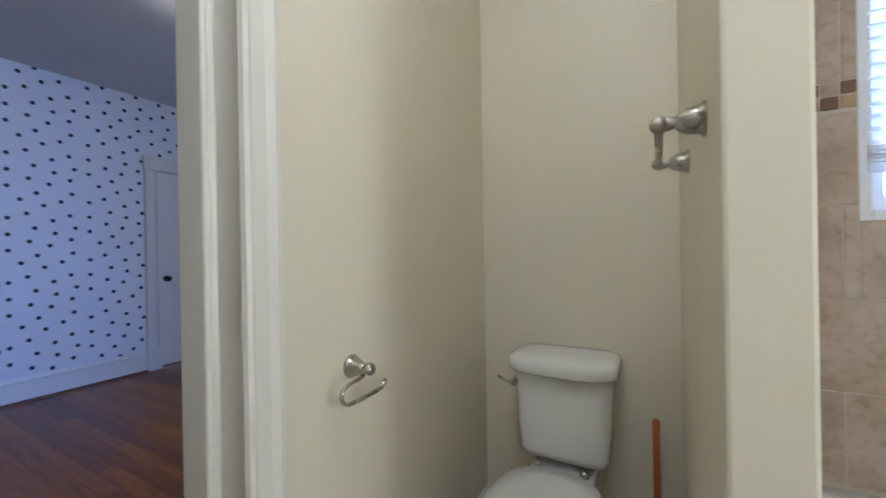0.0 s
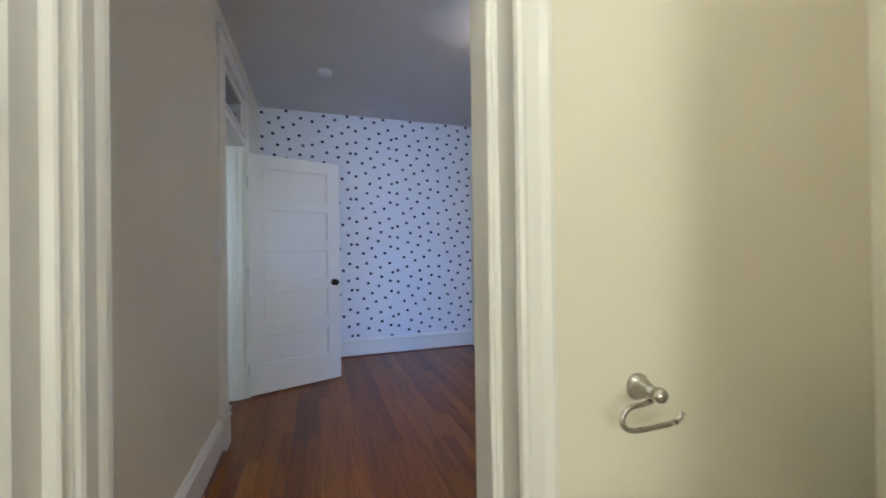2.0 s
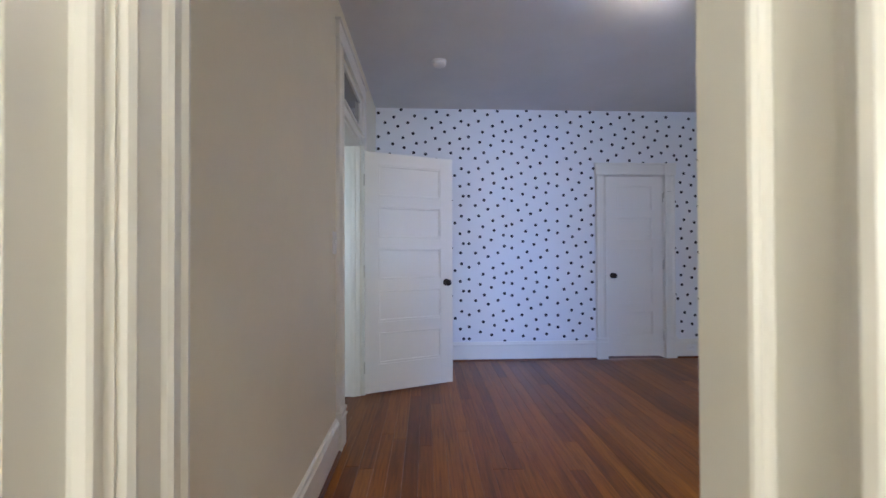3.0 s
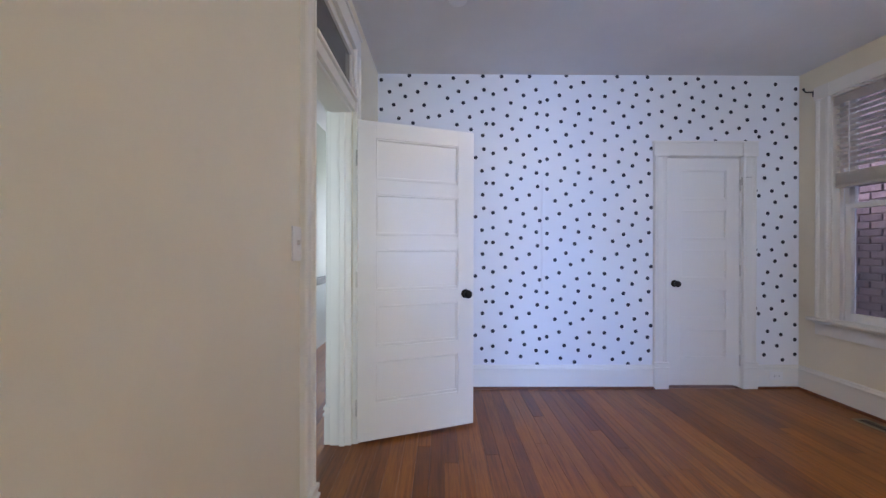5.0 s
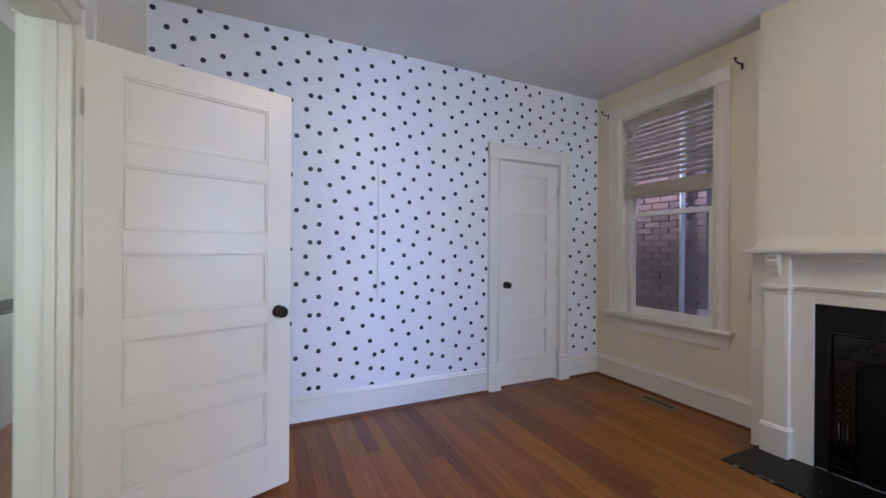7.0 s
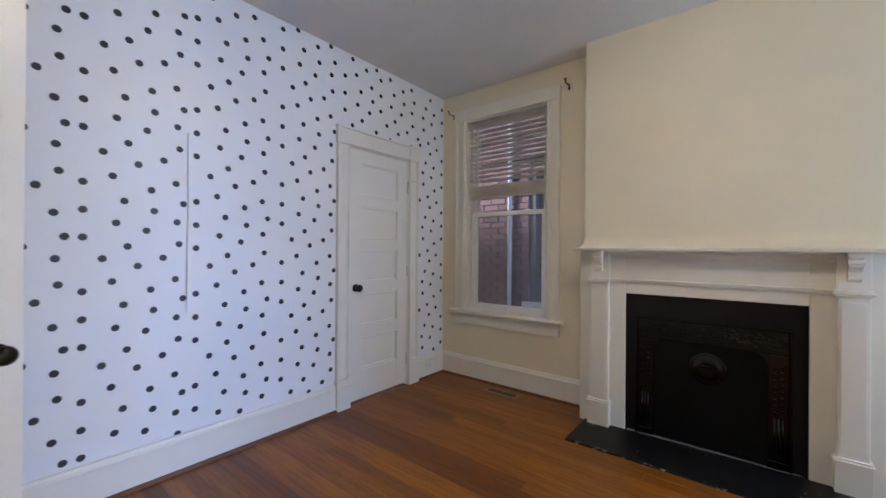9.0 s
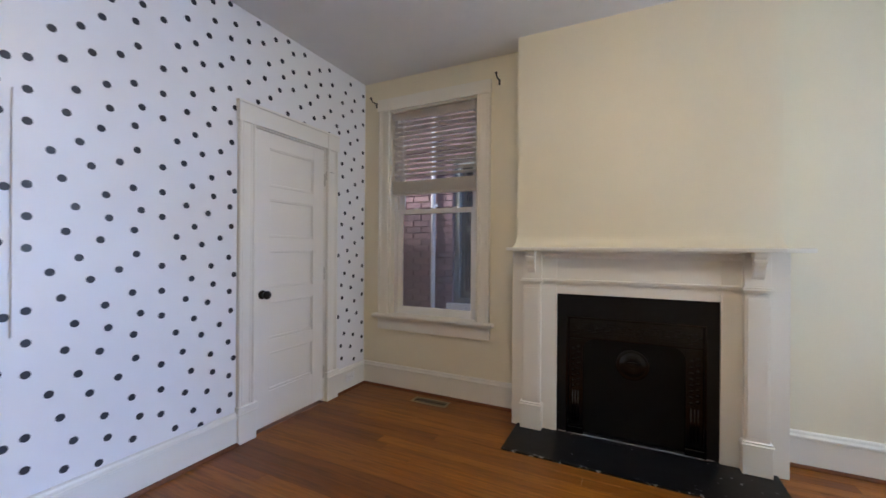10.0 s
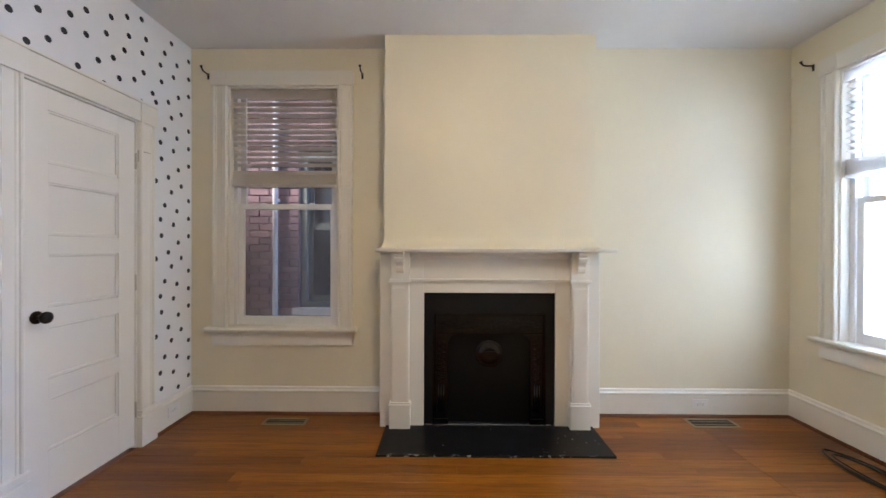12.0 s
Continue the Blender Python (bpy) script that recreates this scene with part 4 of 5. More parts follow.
part("cover_medallion", lathe([(0.100, 0.0), (0.100, 0.006), (0.092, 0.011), (0.080, 0.007), (0.074, 0.010), (0.062, 0.018), (0.040, 0.022), (0.020, 0.018), (0.004, 0.020)], (-2.393, 3.300, 0.508), (0, -1, 0), 36), IRON, cover, smooth=True)
part("cover_handle", tube([(-2.43, 3.282, 0.52), (-2.42, 3.268, 0.53), (-2.39, 3.262, 0.532), (-2.36, 3.268, 0.53), (-2.35, 3.282, 0.52)], 0.006, 8), IRON, cover, smooth=True)


# ---- small things in the bedroom ----
def floor_register(x0, x1, y0, y1, label):
    t = thing("floor_register", (x0 + x1) / 2, (y0 + y1) / 2, 0, label, "floor vent", "floor registers")
    e = 0.017
    # no hole is cut: a flat dark sheet paints the duct's shade
    part("duct", block(x0 + e, x1 - e, y0 + e, y1 - e, 0.0005, 0.002, 0), DARK, t, "flat dark sheet for the shade inside the duct")
    part("rim", merge(block(x0, x1, y0, y0 + e, 0.0005, 0.006, 0.002), block(x0, x1, y1 - e, y1, 0.0005, 0.006, 0.002), block(x0, x0 + e, y0 + e, y1 - e, 0.0005, 0.006, 0.002), block(x1 - e, x1, y0 + e, y1 - e, 0.0005, 0.006, 0.002)), VENTM, t)
    n = 22
    for k in range(n):
        xx = x0 + e + (x1 - x0 - 2 * e) * (k + 0.5) / n
        part("louvre", block(xx - 0.0013, xx + 0.0013, y0 + e, y1 - e, 0.001, 0.0030, 0), LOUVRE, t)
    for f in (1 / 3, 2 / 3):
        yy = y0 + (y1 - y0) * f
        part("cross_bar", block(x0 + e, x1 - e, yy - 0.002, yy + 0.002, 0.001, 0.0036, 0), VENTM, t)


floor_register(-4.020, -3.708, 3.256, 3.364, "tan metal floor register below the alley window")
floor_register(-0.945, -0.610, 3.262, 3.400, "tan metal floor register beside the east wall")


def outlet(x, y, z, turn, label):
    """A duplex outlet lying sideways in a baseboard; local y points into the room."""
    t = thing("power_outlet", x, y, z, label, "outlet", "power outlets", turn=turn)
    part("cover_plate", block(-0.058, 0.058, 0, 0.005, -0.036, 0.036, 0.003), PLATE, t, local=True)
    for s in (-1, 1):
        r = part("receptacle", block(s * 0.021 - 0.016, s * 0.021 + 0.016, 0.004, 0.008, -0.017, 0.017, 0.004), PLATE, t, local=True)
        for dz in (-0.006, 0.006):
            part("slot", block(s * 0.021 - 0.004, s * 0.021 + 0.004, 0.0078, 0.0084, dz - 0.0012, dz + 0.0012, 0), DARK, r, local=True)
    part("screw", lathe([(0.003, 0), (0.003, 0.001), (0.001, 0.0016)], (0, 0.005, 0), (0, 1, 0), 10), NICKEL, t, local=True)


outlet(-0.795, YN - 0.0205, 0.098, 180, "white duplex outlet set sideways in the baseboard")
outlet(XW + 0.0205, 3.240, 0.115, -90, "white duplex outlet in the papered wall's baseboard")

sw = thing("light_switch", -2.725, YS, 1.252, "white toggle light switch plate beside the door", "light switch")
part("cover_plate", block(-2.725 - 0.047, -2.725 + 0.047, YS, YS + 0.006, 1.186, 1.318, 0.003), PLATE, sw)
part("toggle", block(-2.725 - 0.005, -2.725 + 0.005, YS + 0.004, YS + 0.018, 1.246, 1.266, 0.002), PLATE, sw)
for z in (1.222, 1.282):
    part("screw", lathe([(0.0035, 0), (0.0035, 0.001), (0.001, 0.0018)], (-2.725, YS + 0.006, z), (0, 1, 0), 10), PLATE, sw)

det = thing("smoke_detector", -3.60, 0.372, H, "round white smoke detector on the ceiling", "smoke detector")
part("base", lathe([(0.062, 0), (0.062, 0.012), (0.058, 0.014)], (-3.60, 0.372, H), (0, 0, -1)), PLATE, det, smooth=False)
part("cover", lathe([(0.055, 0.014), (0.056, 0.024), (0.050, 0.034), (0.036, 0.040), (0.010, 0.041)], (-3.60, 0.372, H), (0, 0, -1)), PLATE, det, smooth=True)


def ceiling_light(x, y, glow, label, r=0.16):
    t = thing("ceiling_light", x, y, H, label, "ceiling light", "ceiling lights")
    part("canopy", lathe([(r * 1.04, 0), (r * 1.06, 0.010), (r * 1.0, 0.022)], (x, y, H), (0, 0, -1), 40), NICKEL, t, "brushed nickel canopy", smooth=True)
    part("glass_dome", lathe([(r * 0.98, 0.022), (r * 0.96, 0.040), (r * 0.84, 0.068), (r * 0.6, 0.088), (r * 0.3, 0.098), (0.004, 0.100)], (x, y, H), (0, 0, -1), 40), glow, t, "lit opal glass dome", smooth=True)


ceiling_light(LAMP[0], LAMP[1], DOME, "lit opal glass ceiling light over the bedroom floor")
# this second dome is an unseen addition that brightens the bathroom
ceiling_light(-0.15, 0.36, BATHFILL, "unseen opal glass ceiling light added as bathroom fill", 0.14)

strip = tagged(part("wall_seam_strip", block(XW + 0.0002, XW + 0.012, 1.166, 1.182, 0.875, 1.885, 0.003), PAPER), "thin white strip stuck upright over the dotted wallpaper", "cable cover", "", "")

# loose black cable in loops by the east wall
cab = thing("power_cable", -0.36, 2.72, 0, "black cable lying in loose loops on the floor", "cable")
pts = []
for k in range(150):
    a = k / 149 * 2 * math.pi * 3.1
    w = 0.13 + 0.03 * math.sin(a * 0.37 + 1)
    pts.append((-0.30 + w * 0.62 * math.cos(a) - 0.035 * k / 149, 2.66 + (0.27 + 0.03 * math.sin(a * 0.6)) * math.sin(a) - 0.05 * math.cos(a), 0.006 + 0.004 * (k / 149) * (2 + math.sin(a * 2.3))))
part("coil", tube(pts, 0.0048, 8), CABLE, cab, smooth=True)
part("tail", tube([pts[-1]] + [(-0.30 + 0.02 * math.sin(k), 2.40 - 0.09 * k, 0.006) for k in range(1, 6)], 0.0048, 8), CABLE, cab, smooth=True)

# screw-hook latch on the closet casing
lat = thing("door_latch", XW + 0.026, 2.985, 1.862, "small dark hook latch screwed to the closet casing", "latch")
part("hook", tube([(XW + 0.020, 2.955, 1.860), (XW + 0.034, 2.965, 1.866), (XW + 0.034, 2.990, 1.866), (XW + 0.030, 3.012, 1.868)], 0.003, 8), HINGEM, lat)
part("eye_plate", block(XW + 0.006, XW + 0.014, 2.938, 2.950, 1.80, 1.872, 0.002), HINGEM, lat)

# ---- the hall seen through the door ----
rail = tagged(part("chair_rail", sweep([(0, 0), (0.018, 0), (0.022, 0.010), (0.022, 0.030), (0.034, 0.042), (0.038, 0.078), (0.046, 0.086), (0.046, 0.094), (0, 0.094)], (-8.0, -1.25, 0.780), (BX - 0.16, -1.25, 0.780), (0, 1, 0)), RAILP), "slate grey painted chair rail above beadboard", "chair rail", "", "structure")
bead = thing("wall_beadboard", -5.0, -1.25, 0, "white painted vertical beadboard below the chair rail", "wainscot", kind="structure")
x = -7.4
while x < -3.2:
    bm = block(x, x + 0.0865, -1.249, -1.236, 0.0, 0.780, 0.003, 1)
    part("board", bm, BEAD, bead)
    x += 0.0875

# ---- bathroom ----
wc = thing("toilet", -0.395, 1.50, 0, "white china toilet with its lid down", "toilet")
bm = bmesh.new()
levels = [(0.480, 0.140, 0.078), (0.505, 0.149, 0.086), (0.60, 0.155, 0.090), (0.70, 0.159, 0.093), (0.774, 0.162, 0.094)]
rings = []
for z, hw, hd in levels:
    ring = []
    for k in range(40):
        a = 2 * math.pi * k / 40
        c, s = math.cos(a), math.sin(a)
        ring.append(bm.verts.new((-0.395 + hw * math.copysign(abs(c) ** 0.34, c), 1.585 + hd * math.copysign(abs(s) ** 0.42, s), z)))
    rings.append(ring)
for a, b in zip(rings, rings[1:]):
    for k in range(40):
        bm.faces.new((a[k], a[(k + 1) % 40], b[(k + 1) % 40], b[k]))
bm.faces.new(rings[0]), bm.faces.new(rings[-1])
tank = part("tank", bm, CHINA, wc, smooth=True)
bm = bmesh.new()
rings = []
for z, g in ((0.772, 0.012), (0.780, 0.017), (0.806, 0.018), (0.818, 0.013), (0.826, -0.004), (0.830, -0.05)):
    ring = []
    for k in range(48):
        a = 2 * math.pi * k / 48
        c, s = math.cos(a), math.sin(a)
        bow = 0.022 * max(0.0, -s) * (1 - abs(c)) if s < 0 else 0.0
        ring.append(bm.verts.new((-0.395 + (0.163 + g) * math.copysign(abs(c) ** 0.36, c), 1.585 + (0.096 + g) * math.copysign(abs(s) ** 0.42, s) - bow, z)))
    rings.append(ring)
for a, b in zip(rings, rings[1:]):
    for k in range(48):
        bm.faces.new((a[k], a[(k + 1) % 48], b[(k + 1) % 48], b[k]))
bm.faces.new(rings[0]), bm.faces.new(rings[-1])
part("tank_lid", bm, CHINA, wc, smooth=True)
lev = part("flush_lever", lathe([(0.013, 0), (0.013, 0.006), (0.009, 0.010), (0.008, 0.020), (0.011, 0.024), (0.004, 0.028)], (-0.545, 1.493, 0.732), (0, -1, 0), 16), NICKEL, wc, "chrome flush lever", smooth=True)
part("lever_arm", tube([(-0.545, 1.472, 0.732), (-0.568, 1.470, 0.735), (-0.600, 1.474, 0.746)], 0.0045, 8), NICKEL, lev, smooth=True)


def oval(bm, y_mid, half_w, half_l, z, n=44, blunt=0.8):
    ring = []
    for k in range(n):
        a = 2 * math.pi * k / n
        c, s = math.cos(a), math.sin(a)
        if s > 0:                                     # squarer towards the tank
            ring.append(bm.verts.new((-0.395 + half_w * math.copysign(abs(c) ** 0.7, c), y_mid + half_l * 0.86 * s ** blunt, z)))
        else:
            ring.append(bm.verts.new((-0.395 + half_w * c, y_mid + half_l * s, z)))
    return ring


def loft(rings, bm):
    n = len(rings[0])
    for a, b in zip(rings, rings[1:]):
        for k in range(n):
            bm.faces.new((a[k], a[(k + 1) % n], b[(k + 1) % n], b[k]))
    bm.faces.new(rings[0]), bm.faces.new(rings[-1])


bm = bmesh.new()
loft([oval(bm, 1.30, 0.115, 0.22, 0.0), oval(bm, 1.30, 0.105, 0.21, 0.06), oval(bm, 1.28, 0.095, 0.20, 0.18), oval(bm, 1.24, 0.135, 0.24, 0.33), oval(bm, 1.23, 0.160, 0.275, 0.415), oval(bm, 1.23, 0.162, 0.278, 0.430)], bm)
part("bowl", bm, CHINA, wc, smooth=True)
part("shelf", block(-0.50, -0.29, 1.40, 1.66, 0.33, 0.450, 0.02, 3), CHINA, wc)
bm = bmesh.new()
loft([oval(bm, 1.23, 0.166, 0.282, 0.450), oval(bm, 1.23, 0.170, 0.286, 0.460), oval(bm, 1.23, 0.166, 0.282, 0.450)], bm)
part("seat", bm, SEATM, wc, smooth=True)
bm = bmesh.new()
loft([oval(bm, 1.232, 0.166, 0.282, 0.452), oval(bm, 1.232, 0.171, 0.287, 0.460), oval(bm, 1.232, 0.164, 0.279, 0.470), oval(bm, 1.232, 0.11, 0.21, 0.475)], bm)
part("lid", bm, SEATM, wc, smooth=True)
for s in (-0.075, 0.075):
    part("hinge_cap", lathe([(0.014, 0), (0.014, 0.016), (0.009, 0.022)], (-0.395 + s, 1.497, 0.452), (0, 0, 1), 14), NICKEL, wc, smooth=True)

tp = thing("toilet_paper_holder", BX, 0.892, 0.922, "brushed nickel open toilet paper holder, empty", "paper holder")
part("wall_flange", lathe([(0.027, 0), (0.027, 0.004), (0.023, 0.008), (0.020, 0.018), (0.013, 0.034), (0.010, 0.044)], (BX, 0.892, 0.922), (1, 0, 0)), NICKEL, tp, smooth=True)
part("end_ball", lathe([(0.008, 0.042), (0.014, 0.048), (0.015, 0.056), (0.012, 0.063), (0.004, 0.066)], (BX, 0.892, 0.922), (1, 0, 0)), NICKEL, tp, smooth=True)
arc = [(BX + 0.054, 0.872, 0.914), (BX + 0.054, 0.858, 0.911)] + [(BX + 0.054, 0.836 - 0.034 * math.sin(a), 0.887 + 0.023 * math.cos(a)) for a in (math.pi * k / 10 for k in range(1, 11))]
arc += [(BX + 0.054, 0.860, 0.8635), (BX + 0.054, 0.915, 0.8640), (BX + 0.054, 0.934, 0.8665), (BX + 0.054, 0.943, 0.872), (BX + 0.054, 0.950, 0.882)]
part("rod", tube(arc, 0.0050, 10), NICKEL, tp, smooth=True)


def towel_bar(x, y, z, turn, length, label, reach=0.092):
    """Bar between two turned posts; local x along the wall, y into the room."""
    t = thing("towel_bar", x, y, z, label, "towel bar", "towel bars", turn=turn)
    prof = [(0.028, 0), (0.028, 0.003), (0.023, 0.007), (0.022, 0.014), (0.0205, 0.026), (0.013, 0.038), (0.0085, 0.041), (0.011, 0.046), (0.0115, 0.054), (0.008, 0.062), (0.0065, 0.074)]
    for s in (0, length):
        p = part("post", lathe(prof, (s, 0, 0), (0, 1, 0)), NICKEL, t, local=True, smooth=True)
        part("end_cap", lathe([(0.004, -0.015), (0.011, -0.011), (0.0145, 0), (0.011, 0.011), (0.004, 0.015)], (s, reach - 0.008, 0), (1, 0, 0)), NICKEL, p, local=True, smooth=True)
    part("bar", tube([(0, reach - 0.008, 0), (length, reach - 0.008, 0)], 0.0075, 14), NICKEL, t, local=True, smooth=True)


towel_bar(-0.038, 0.930, 1.390, 90, 0.350, "short brushed nickel towel bar on the partition beside the toilet", 0.071)
t2 = thing("towel_bar", -0.630, BY0, 1.358, "brushed nickel towel bar on the wall by the bathroom door", "towel bar", "towel bars")
for s in (-0.630, -0.170):
    p = part("post", lathe([(0.028, 0), (0.028, 0.003), (0.023, 0.007), (0.022, 0.014), (0.0205, 0.024), (0.013, 0.032), (0.009, 0.040)], (s, BY0, 1.358), (0, 1, 0)), NICKEL, t2, smooth=True)
    part("end_cap", lathe([(0.004, -0.016), (0.012, -0.012), (0.0155, 0), (0.012, 0.012), (0.004, 0.016)], (s, BY0 + 0.050, 1.358), (1, 0, 0)), NICKEL, p, smooth=True)
part("bar", tube([(-0.63, BY0 + 0.050, 1.358), (-0.17, BY0 + 0.050, 1.358)], 0.0075, 14), NICKEL, t2, smooth=True)

pl = thing("plunger", -0.117, 1.63, 0, "plunger with an orange wooden handle beside the toilet", "plunger")
part("handle", lathe([(0.010, 0.10), (0.011, 0.12), (0.011, 0.615), (0.009, 0.626), (0.004, 0.630)], (-0.117, 1.63, 0), (0, 0, 1), 16), ORANGE, pl, smooth=True)
part("cup", lathe([(0.055, 0), (0.057, 0.01), (0.050, 0.05), (0.034, 0.085), (0.016, 0.10), (0.014, 0.13)], (-0.117, 1.63, 0), (0, 0, 1), 24), RUBBER, pl, "black rubber cup", smooth=True)

tub = thing("bathtub", 0.83, 1.31, 0, "white enamelled bathtub along the tiled wall", "bathtub")
bm = bmesh.new()
outer = [(0.051, 0.93), (1.598, 0.93), (1.598, 1.688), (0.051, 1.688)]
inner = [(0.145, 1.01), (1.52, 1.01), (1.52, 1.60), (0.145, 1.60)]
low = [(0.22, 1.08), (1.44, 1.08), (1.44, 1.53), (0.22, 1.53)]
r0 = [bm.verts.new((x, y, 0)) for x, y in outer]
r1 = [bm.verts.new((x, y, 0.500)) for x, y in outer]
r2 = [bm.verts.new((x, y, 0.503)) for x, y in inner]
r3 = [bm.verts.new((x, y, 0.10)) for x, y in low]
for a, b in ((r0, r1), (r1, r2), (r2, r3)):
    for k in range(4):
        bm.faces.new((a[k], a[(k + 1) % 4], b[(k + 1) % 4], b[k]))
bm.faces.new(r3), bm.faces.new(r0[::-1])
part("basin", soft(bm, 0.018, 3), TUBM, tub, smooth=True)

# ---- outside: the brick house across the alley ----
house = thing("brick_house", -4.4, 4.66, -0.9, "neighbouring house of weathered red brick across the alley", "building")
YB = 4.655
OW = (-4.275, -3.42, 0.62, 2.30)
bmw = bmesh.new()
for a, b, z0, z1 in ((-9.0, OW[0], -0.9, 6.0), (OW[1], 1.0, -0.9, 6.0), (OW[0], OW[1], -0.9, OW[2]), (OW[0], OW[1], OW[3], 6.0)):
    box(bmw, a, b, YB + 0.008, YB + 0.30, z0, z1)
house_wall = part("wall", bmw, MORTAR, house, "mortar joints of the brick wall")
nw = part("window", merge(block(OW[0], OW[0] + 0.07, YB + 0.02, YB + 0.16, OW[2], OW[3]), block(OW[1] - 0.07, OW[1], YB + 0.02, YB + 0.16, OW[2], OW[3]), block(OW[0] + 0.07, OW[1] - 0.07, YB + 0.02, YB + 0.16, OW[3] - 0.08, OW[3]), block(OW[0] + 0.07, OW[1] - 0.07, YB + 0.02, YB + 0.16, OW[2], OW[2] + 0.06)), GREYP, house, "grey-green painted sash window")
for z0, z1, yy in ((OW[2] + 0.06, 1.50, 0.07), (1.47, OW[3] - 0.08, 0.10)):
    a, b = OW[0] + 0.07, OW[1] - 0.07
    part("sash", merge(block(a, a + 0.05, YB + yy, YB + yy + 0.03, z0, z1), block(b - 0.05, b, YB + yy, YB + yy + 0.03, z0, z1), block(a + 0.05, b - 0.05, YB + yy, YB + yy + 0.03, z0, z0 + 0.06), block(a + 0.05, b - 0.05, YB + yy, YB + yy + 0.03, z1 - 0.05, z1)), GREYP, nw)
    part("pane", block(a + 0.045, b - 0.045, YB + yy + 0.012, YB + yy + 0.018, z0 + 0.05, z1 - 0.04, 0), NGLASS, nw)
part("sill", block(OW[0] - 0.06, OW[1] + 0.06, YB - 0.07, YB + 0.10, OW[2] - 0.075, OW[2] - 0.001), STONE, house, "white painted window sill")
pipe = thing("downpipe", -4.515, 4.60, -0.9, "pale painted rainwater pipe on the brick wall", "pipe")
part("pipe", tube([(-4.515, 4.600, -0.9), (-4.515, 4.600, 6.0)], 0.026, 14), PIPEM, pipe, smooth=True)
for z in (0.3, 1.75, 3.2):
    part("strap", block(-4.548, -4.482, 4.600, YB, z, z + 0.03), PIPEM, pipe)
part("roof", block(-9.2, 1.2, YB - 0.25, YB + 1.0, 6.0, 6.15), GREYP, house)

# white clapboard house added as a bright backdrop beyond the east window
white = thing("clapboard_house", 5.2, 3.0, -0.9, "white clapboard house set as a bright backdrop across the side yard", "building")
part("wall", block(5.2, 5.4, -2.0, 9.0, -0.9, 5.0), STONE, white)
for k in range(44):
    part("clapboard", sweep([(0, 0), (0.022, 0), (0.006, 0.13), (0, 0.13)], (5.2, -2.0, -0.8 + k * 0.13), (5.2, 9.0, -0.8 + k * 0.13), (-1, 0, 0)), STONE, white)


# ---- bricks, tiles and floor boards ----
def brick_mesh(w):
    return block(0, w, -0.010, 0.012, 0, 0.064, 0.004, 1)


def mesh_of(name, bm, material):
    me = bpy.data.meshes.new(name)
    bmesh.ops.recalc_face_normals(bm, faces=bm.faces)
    bm.to_mesh(me)
    bm.free()
    me.materials.append(material)
    return me


full, half = mesh_of("brick", brick_mesh(0.203), BRICK), mesh_of("brick", brick_mesh(0.096), BRICK)
rnd = random.Random(11)
far = bmesh.new()
count = 0
for row in range(-9, 52):
    z = 0.075 * row + 0.02
    x = -6.95 + (0.107 if row % 2 else 0.0)
    while x < -2.2:
        w = 0.203
        x0, x1 = x, x + w
        x += 0.2145
        if x1 > OW[0] and x0 < OW[1] and z + 0.064 > OW[2] - 0.075 and z < OW[3]:
            if x0 < OW[0] - 0.10 and x1 > OW[0]:
                w, me = 0.096, half
            else:
                continue
        else:
            me = full
        dy, tilt = rnd.uniform(-0.003, 0.003), rnd.uniform(-0.4, 0.4)
        near = -5.75 < x0 < -3.9 and 0.30 < z < 2.45 and count < 300
        if near:
            b = new("brick", me)
            b.parent, b.matrix_parent_inverse = house_wall, Matrix()
            b.matrix_basis = pose(x0, YB + dy, z, 0, tilt, 0)
            count += 1
        else:
            r = bmesh.ops.create_cube(far, size=1.0)
            for v in r["verts"]:
                v.co = Vector((x0 + (v.co.x + 0.5) * w, YB + dy - 0.008 + (v.co.y + 0.5) * 0.02, z + (v.co.z + 0.5) * 0.064))
tagged(part("far_bricks", far, BRICK, house_wall, "weathered red bricks"), kind="stuff")

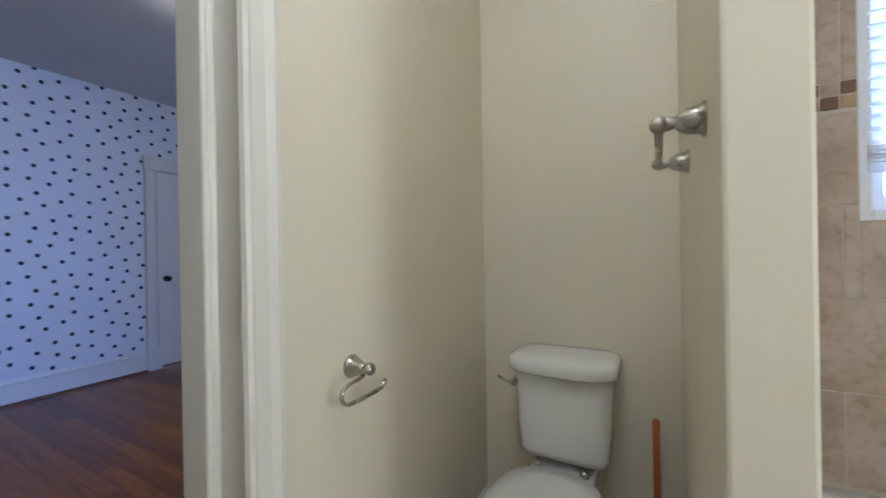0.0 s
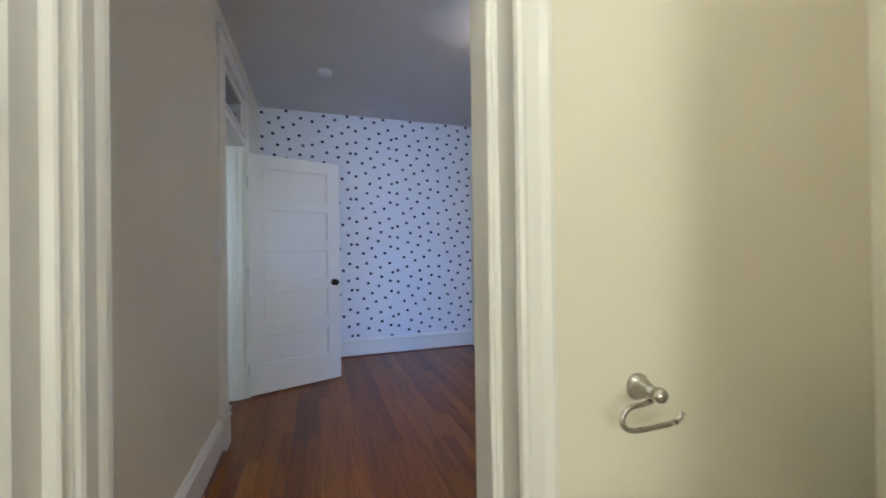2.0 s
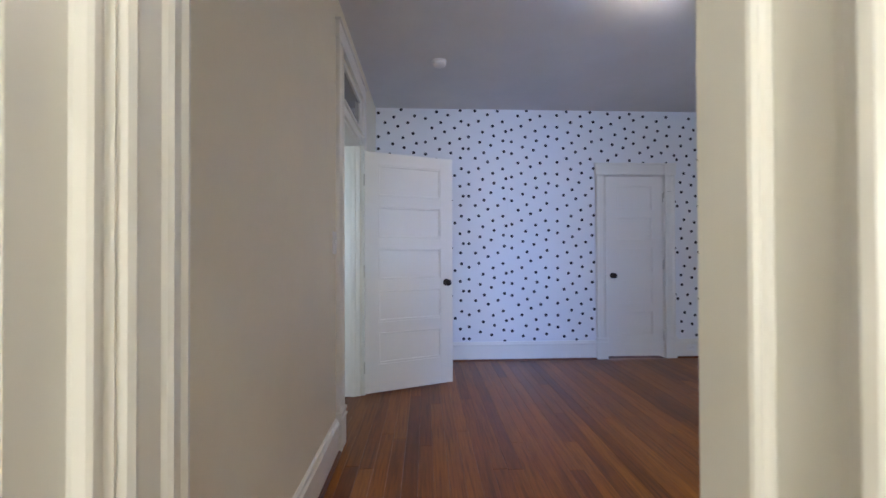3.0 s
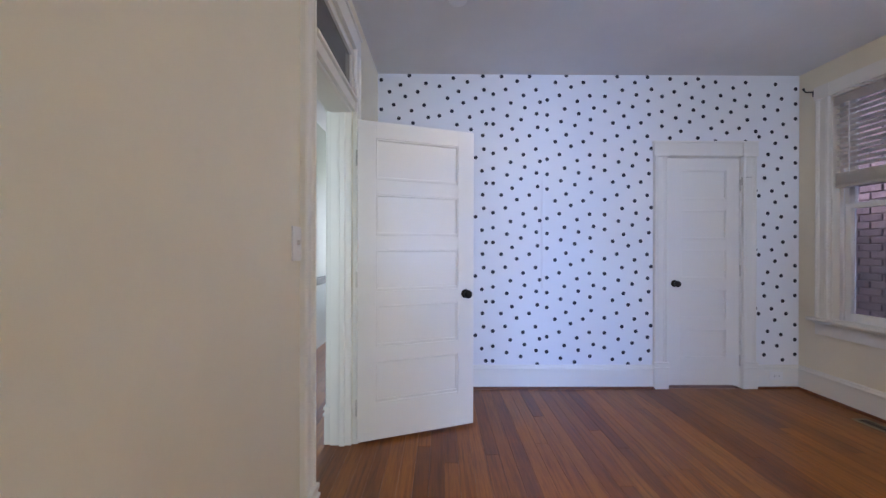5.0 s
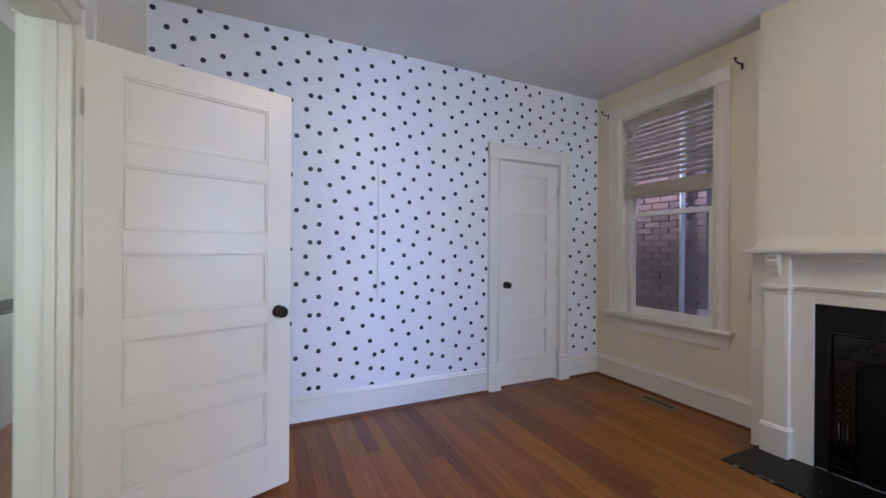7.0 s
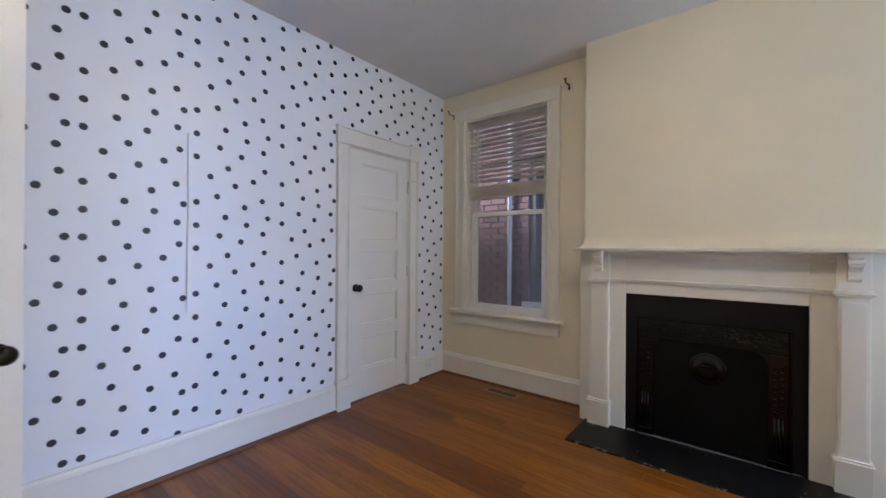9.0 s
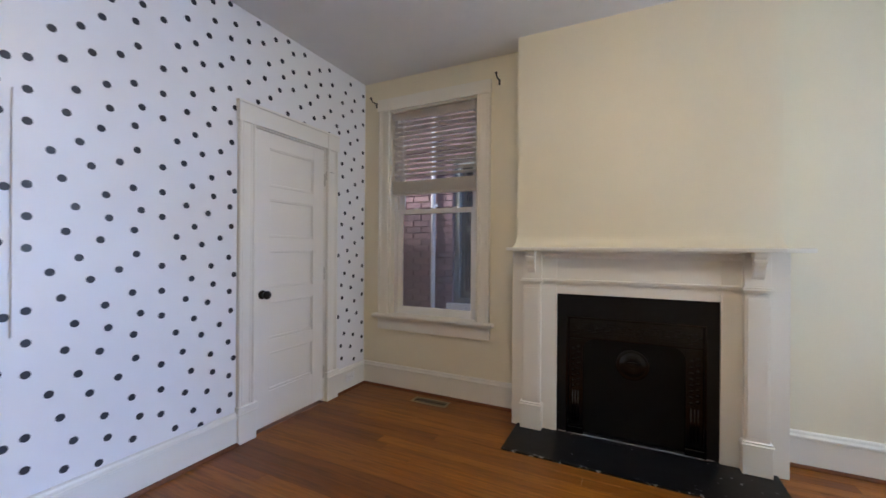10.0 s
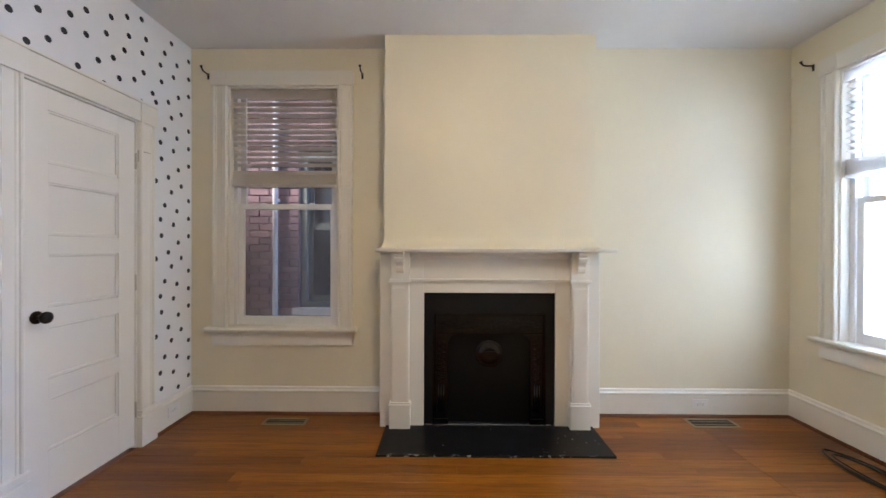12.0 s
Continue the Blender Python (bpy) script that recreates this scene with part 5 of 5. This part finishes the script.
# travertine round the bath, with a mosaic band
tiles = part("tiled_wall", merge(block(0.0505, WIN3[0], BY1 - 0.0095, BY1 - 0.001, 0.50, 2.2, 0), block(WIN3[1], 1.599, BY1 - 0.0095, BY1 - 0.001, 0.50, 2.2, 0), block(WIN3[0], WIN3[1], BY1 - 0.0095, BY1 - 0.001, 0.50, WIN3[2], 0)), GROUT)
tagged(tiles, "beige travertine tiles with a brown mosaic band", "tiles", "", "structure")
TW, TH = 0.330, 0.262
for row in range(7):
    z0 = 0.512 + row * TH + (0.085 if row > 3 else 0)
    z1 = min(z0 + TH - 0.004, 2.19)
    for col in range(-1, 6):
        x0 = 0.02 + col * TW + (TW / 2 if row % 2 else 0)
        for a, b in ([(x0, x0 + TW - 0.004)]):
            a, b = max(a, 0.053), min(b, 1.595)
            cut = [(a, b)]
            if z1 > WIN3[2] and a < WIN3[1] and b > WIN3[0]:
                cut = [(a, min(b, WIN3[0] - 0.003)), (max(a, WIN3[1] + 0.003), b)]
                c, d = max(a, WIN3[0] + 0.001), min(b, WIN3[1] - 0.001)
                if WIN3[2] - z0 > 0.03 and d - c > 0.02:
                    part("tile", block(c, d, BY1 - 0.012, BY1 - 0.0095, z0, WIN3[2] - 0.003, 0.0015, 1), TILE, tiles)
            for c, d in cut:
                if d - c > 0.02 and z1 - z0 > 0.02:
                    part("tile", block(c, d, BY1 - 0.012, BY1 - 0.0095, z0, z1, 0.0015, 1), TILE, tiles)
k = 0
x0 = 0.054
while x0 < WIN3[0] - 0.02:
    for j in range(2):
        part("mosaic_tile", block(x0, min(x0 + 0.038, WIN3[0] - 0.003), BY1 - 0.013, BY1 - 0.0095, 1.566 + j * 0.040, 1.602 + j * 0.040, 0.002, 1), (MOSAIC_A, MOSAIC_B, TILE)[(k * 7 + j * 2 + k // 2) % 3], tiles)
    x0 += 0.042
    k += 1

# strip flooring, boards running from the bathroom wall to the papered wall
rnd = random.Random(3)
BW = 0.0825


def lay(parent, x0, x1, y0, y1):
    y = y0
    while y < y1 - 0.004:
        yb = min(y + BW, y1)
        x = x0
        first = True
        while x < x1 - 1e-4:
            run = rnd.uniform(0.4, 2.4) if first else rnd.uniform(1.1, 3.1)
            first = False
            xb = min(x + run, x1)
            if x1 - xb < 0.35:
                xb = x1
            part("floor_board", block(x + 0.0003, xb - 0.0003, y + 0.0003, yb - 0.0003, -0.0118, rnd.uniform(-0.0004, 0.0), 0.0008, 1), FLOORW, parent)
            x = xb
        y = yb


lay(floor, XW, BX - 0.161, YS, YN)
lay(floor_e, BX - 0.159, XE, 1.82, YN)
lay(floor, -8.0, -2.4, -1.25, YS - 0.17)
lay(floor, DOOR[0], DOOR[1], YS - 0.17, YS)
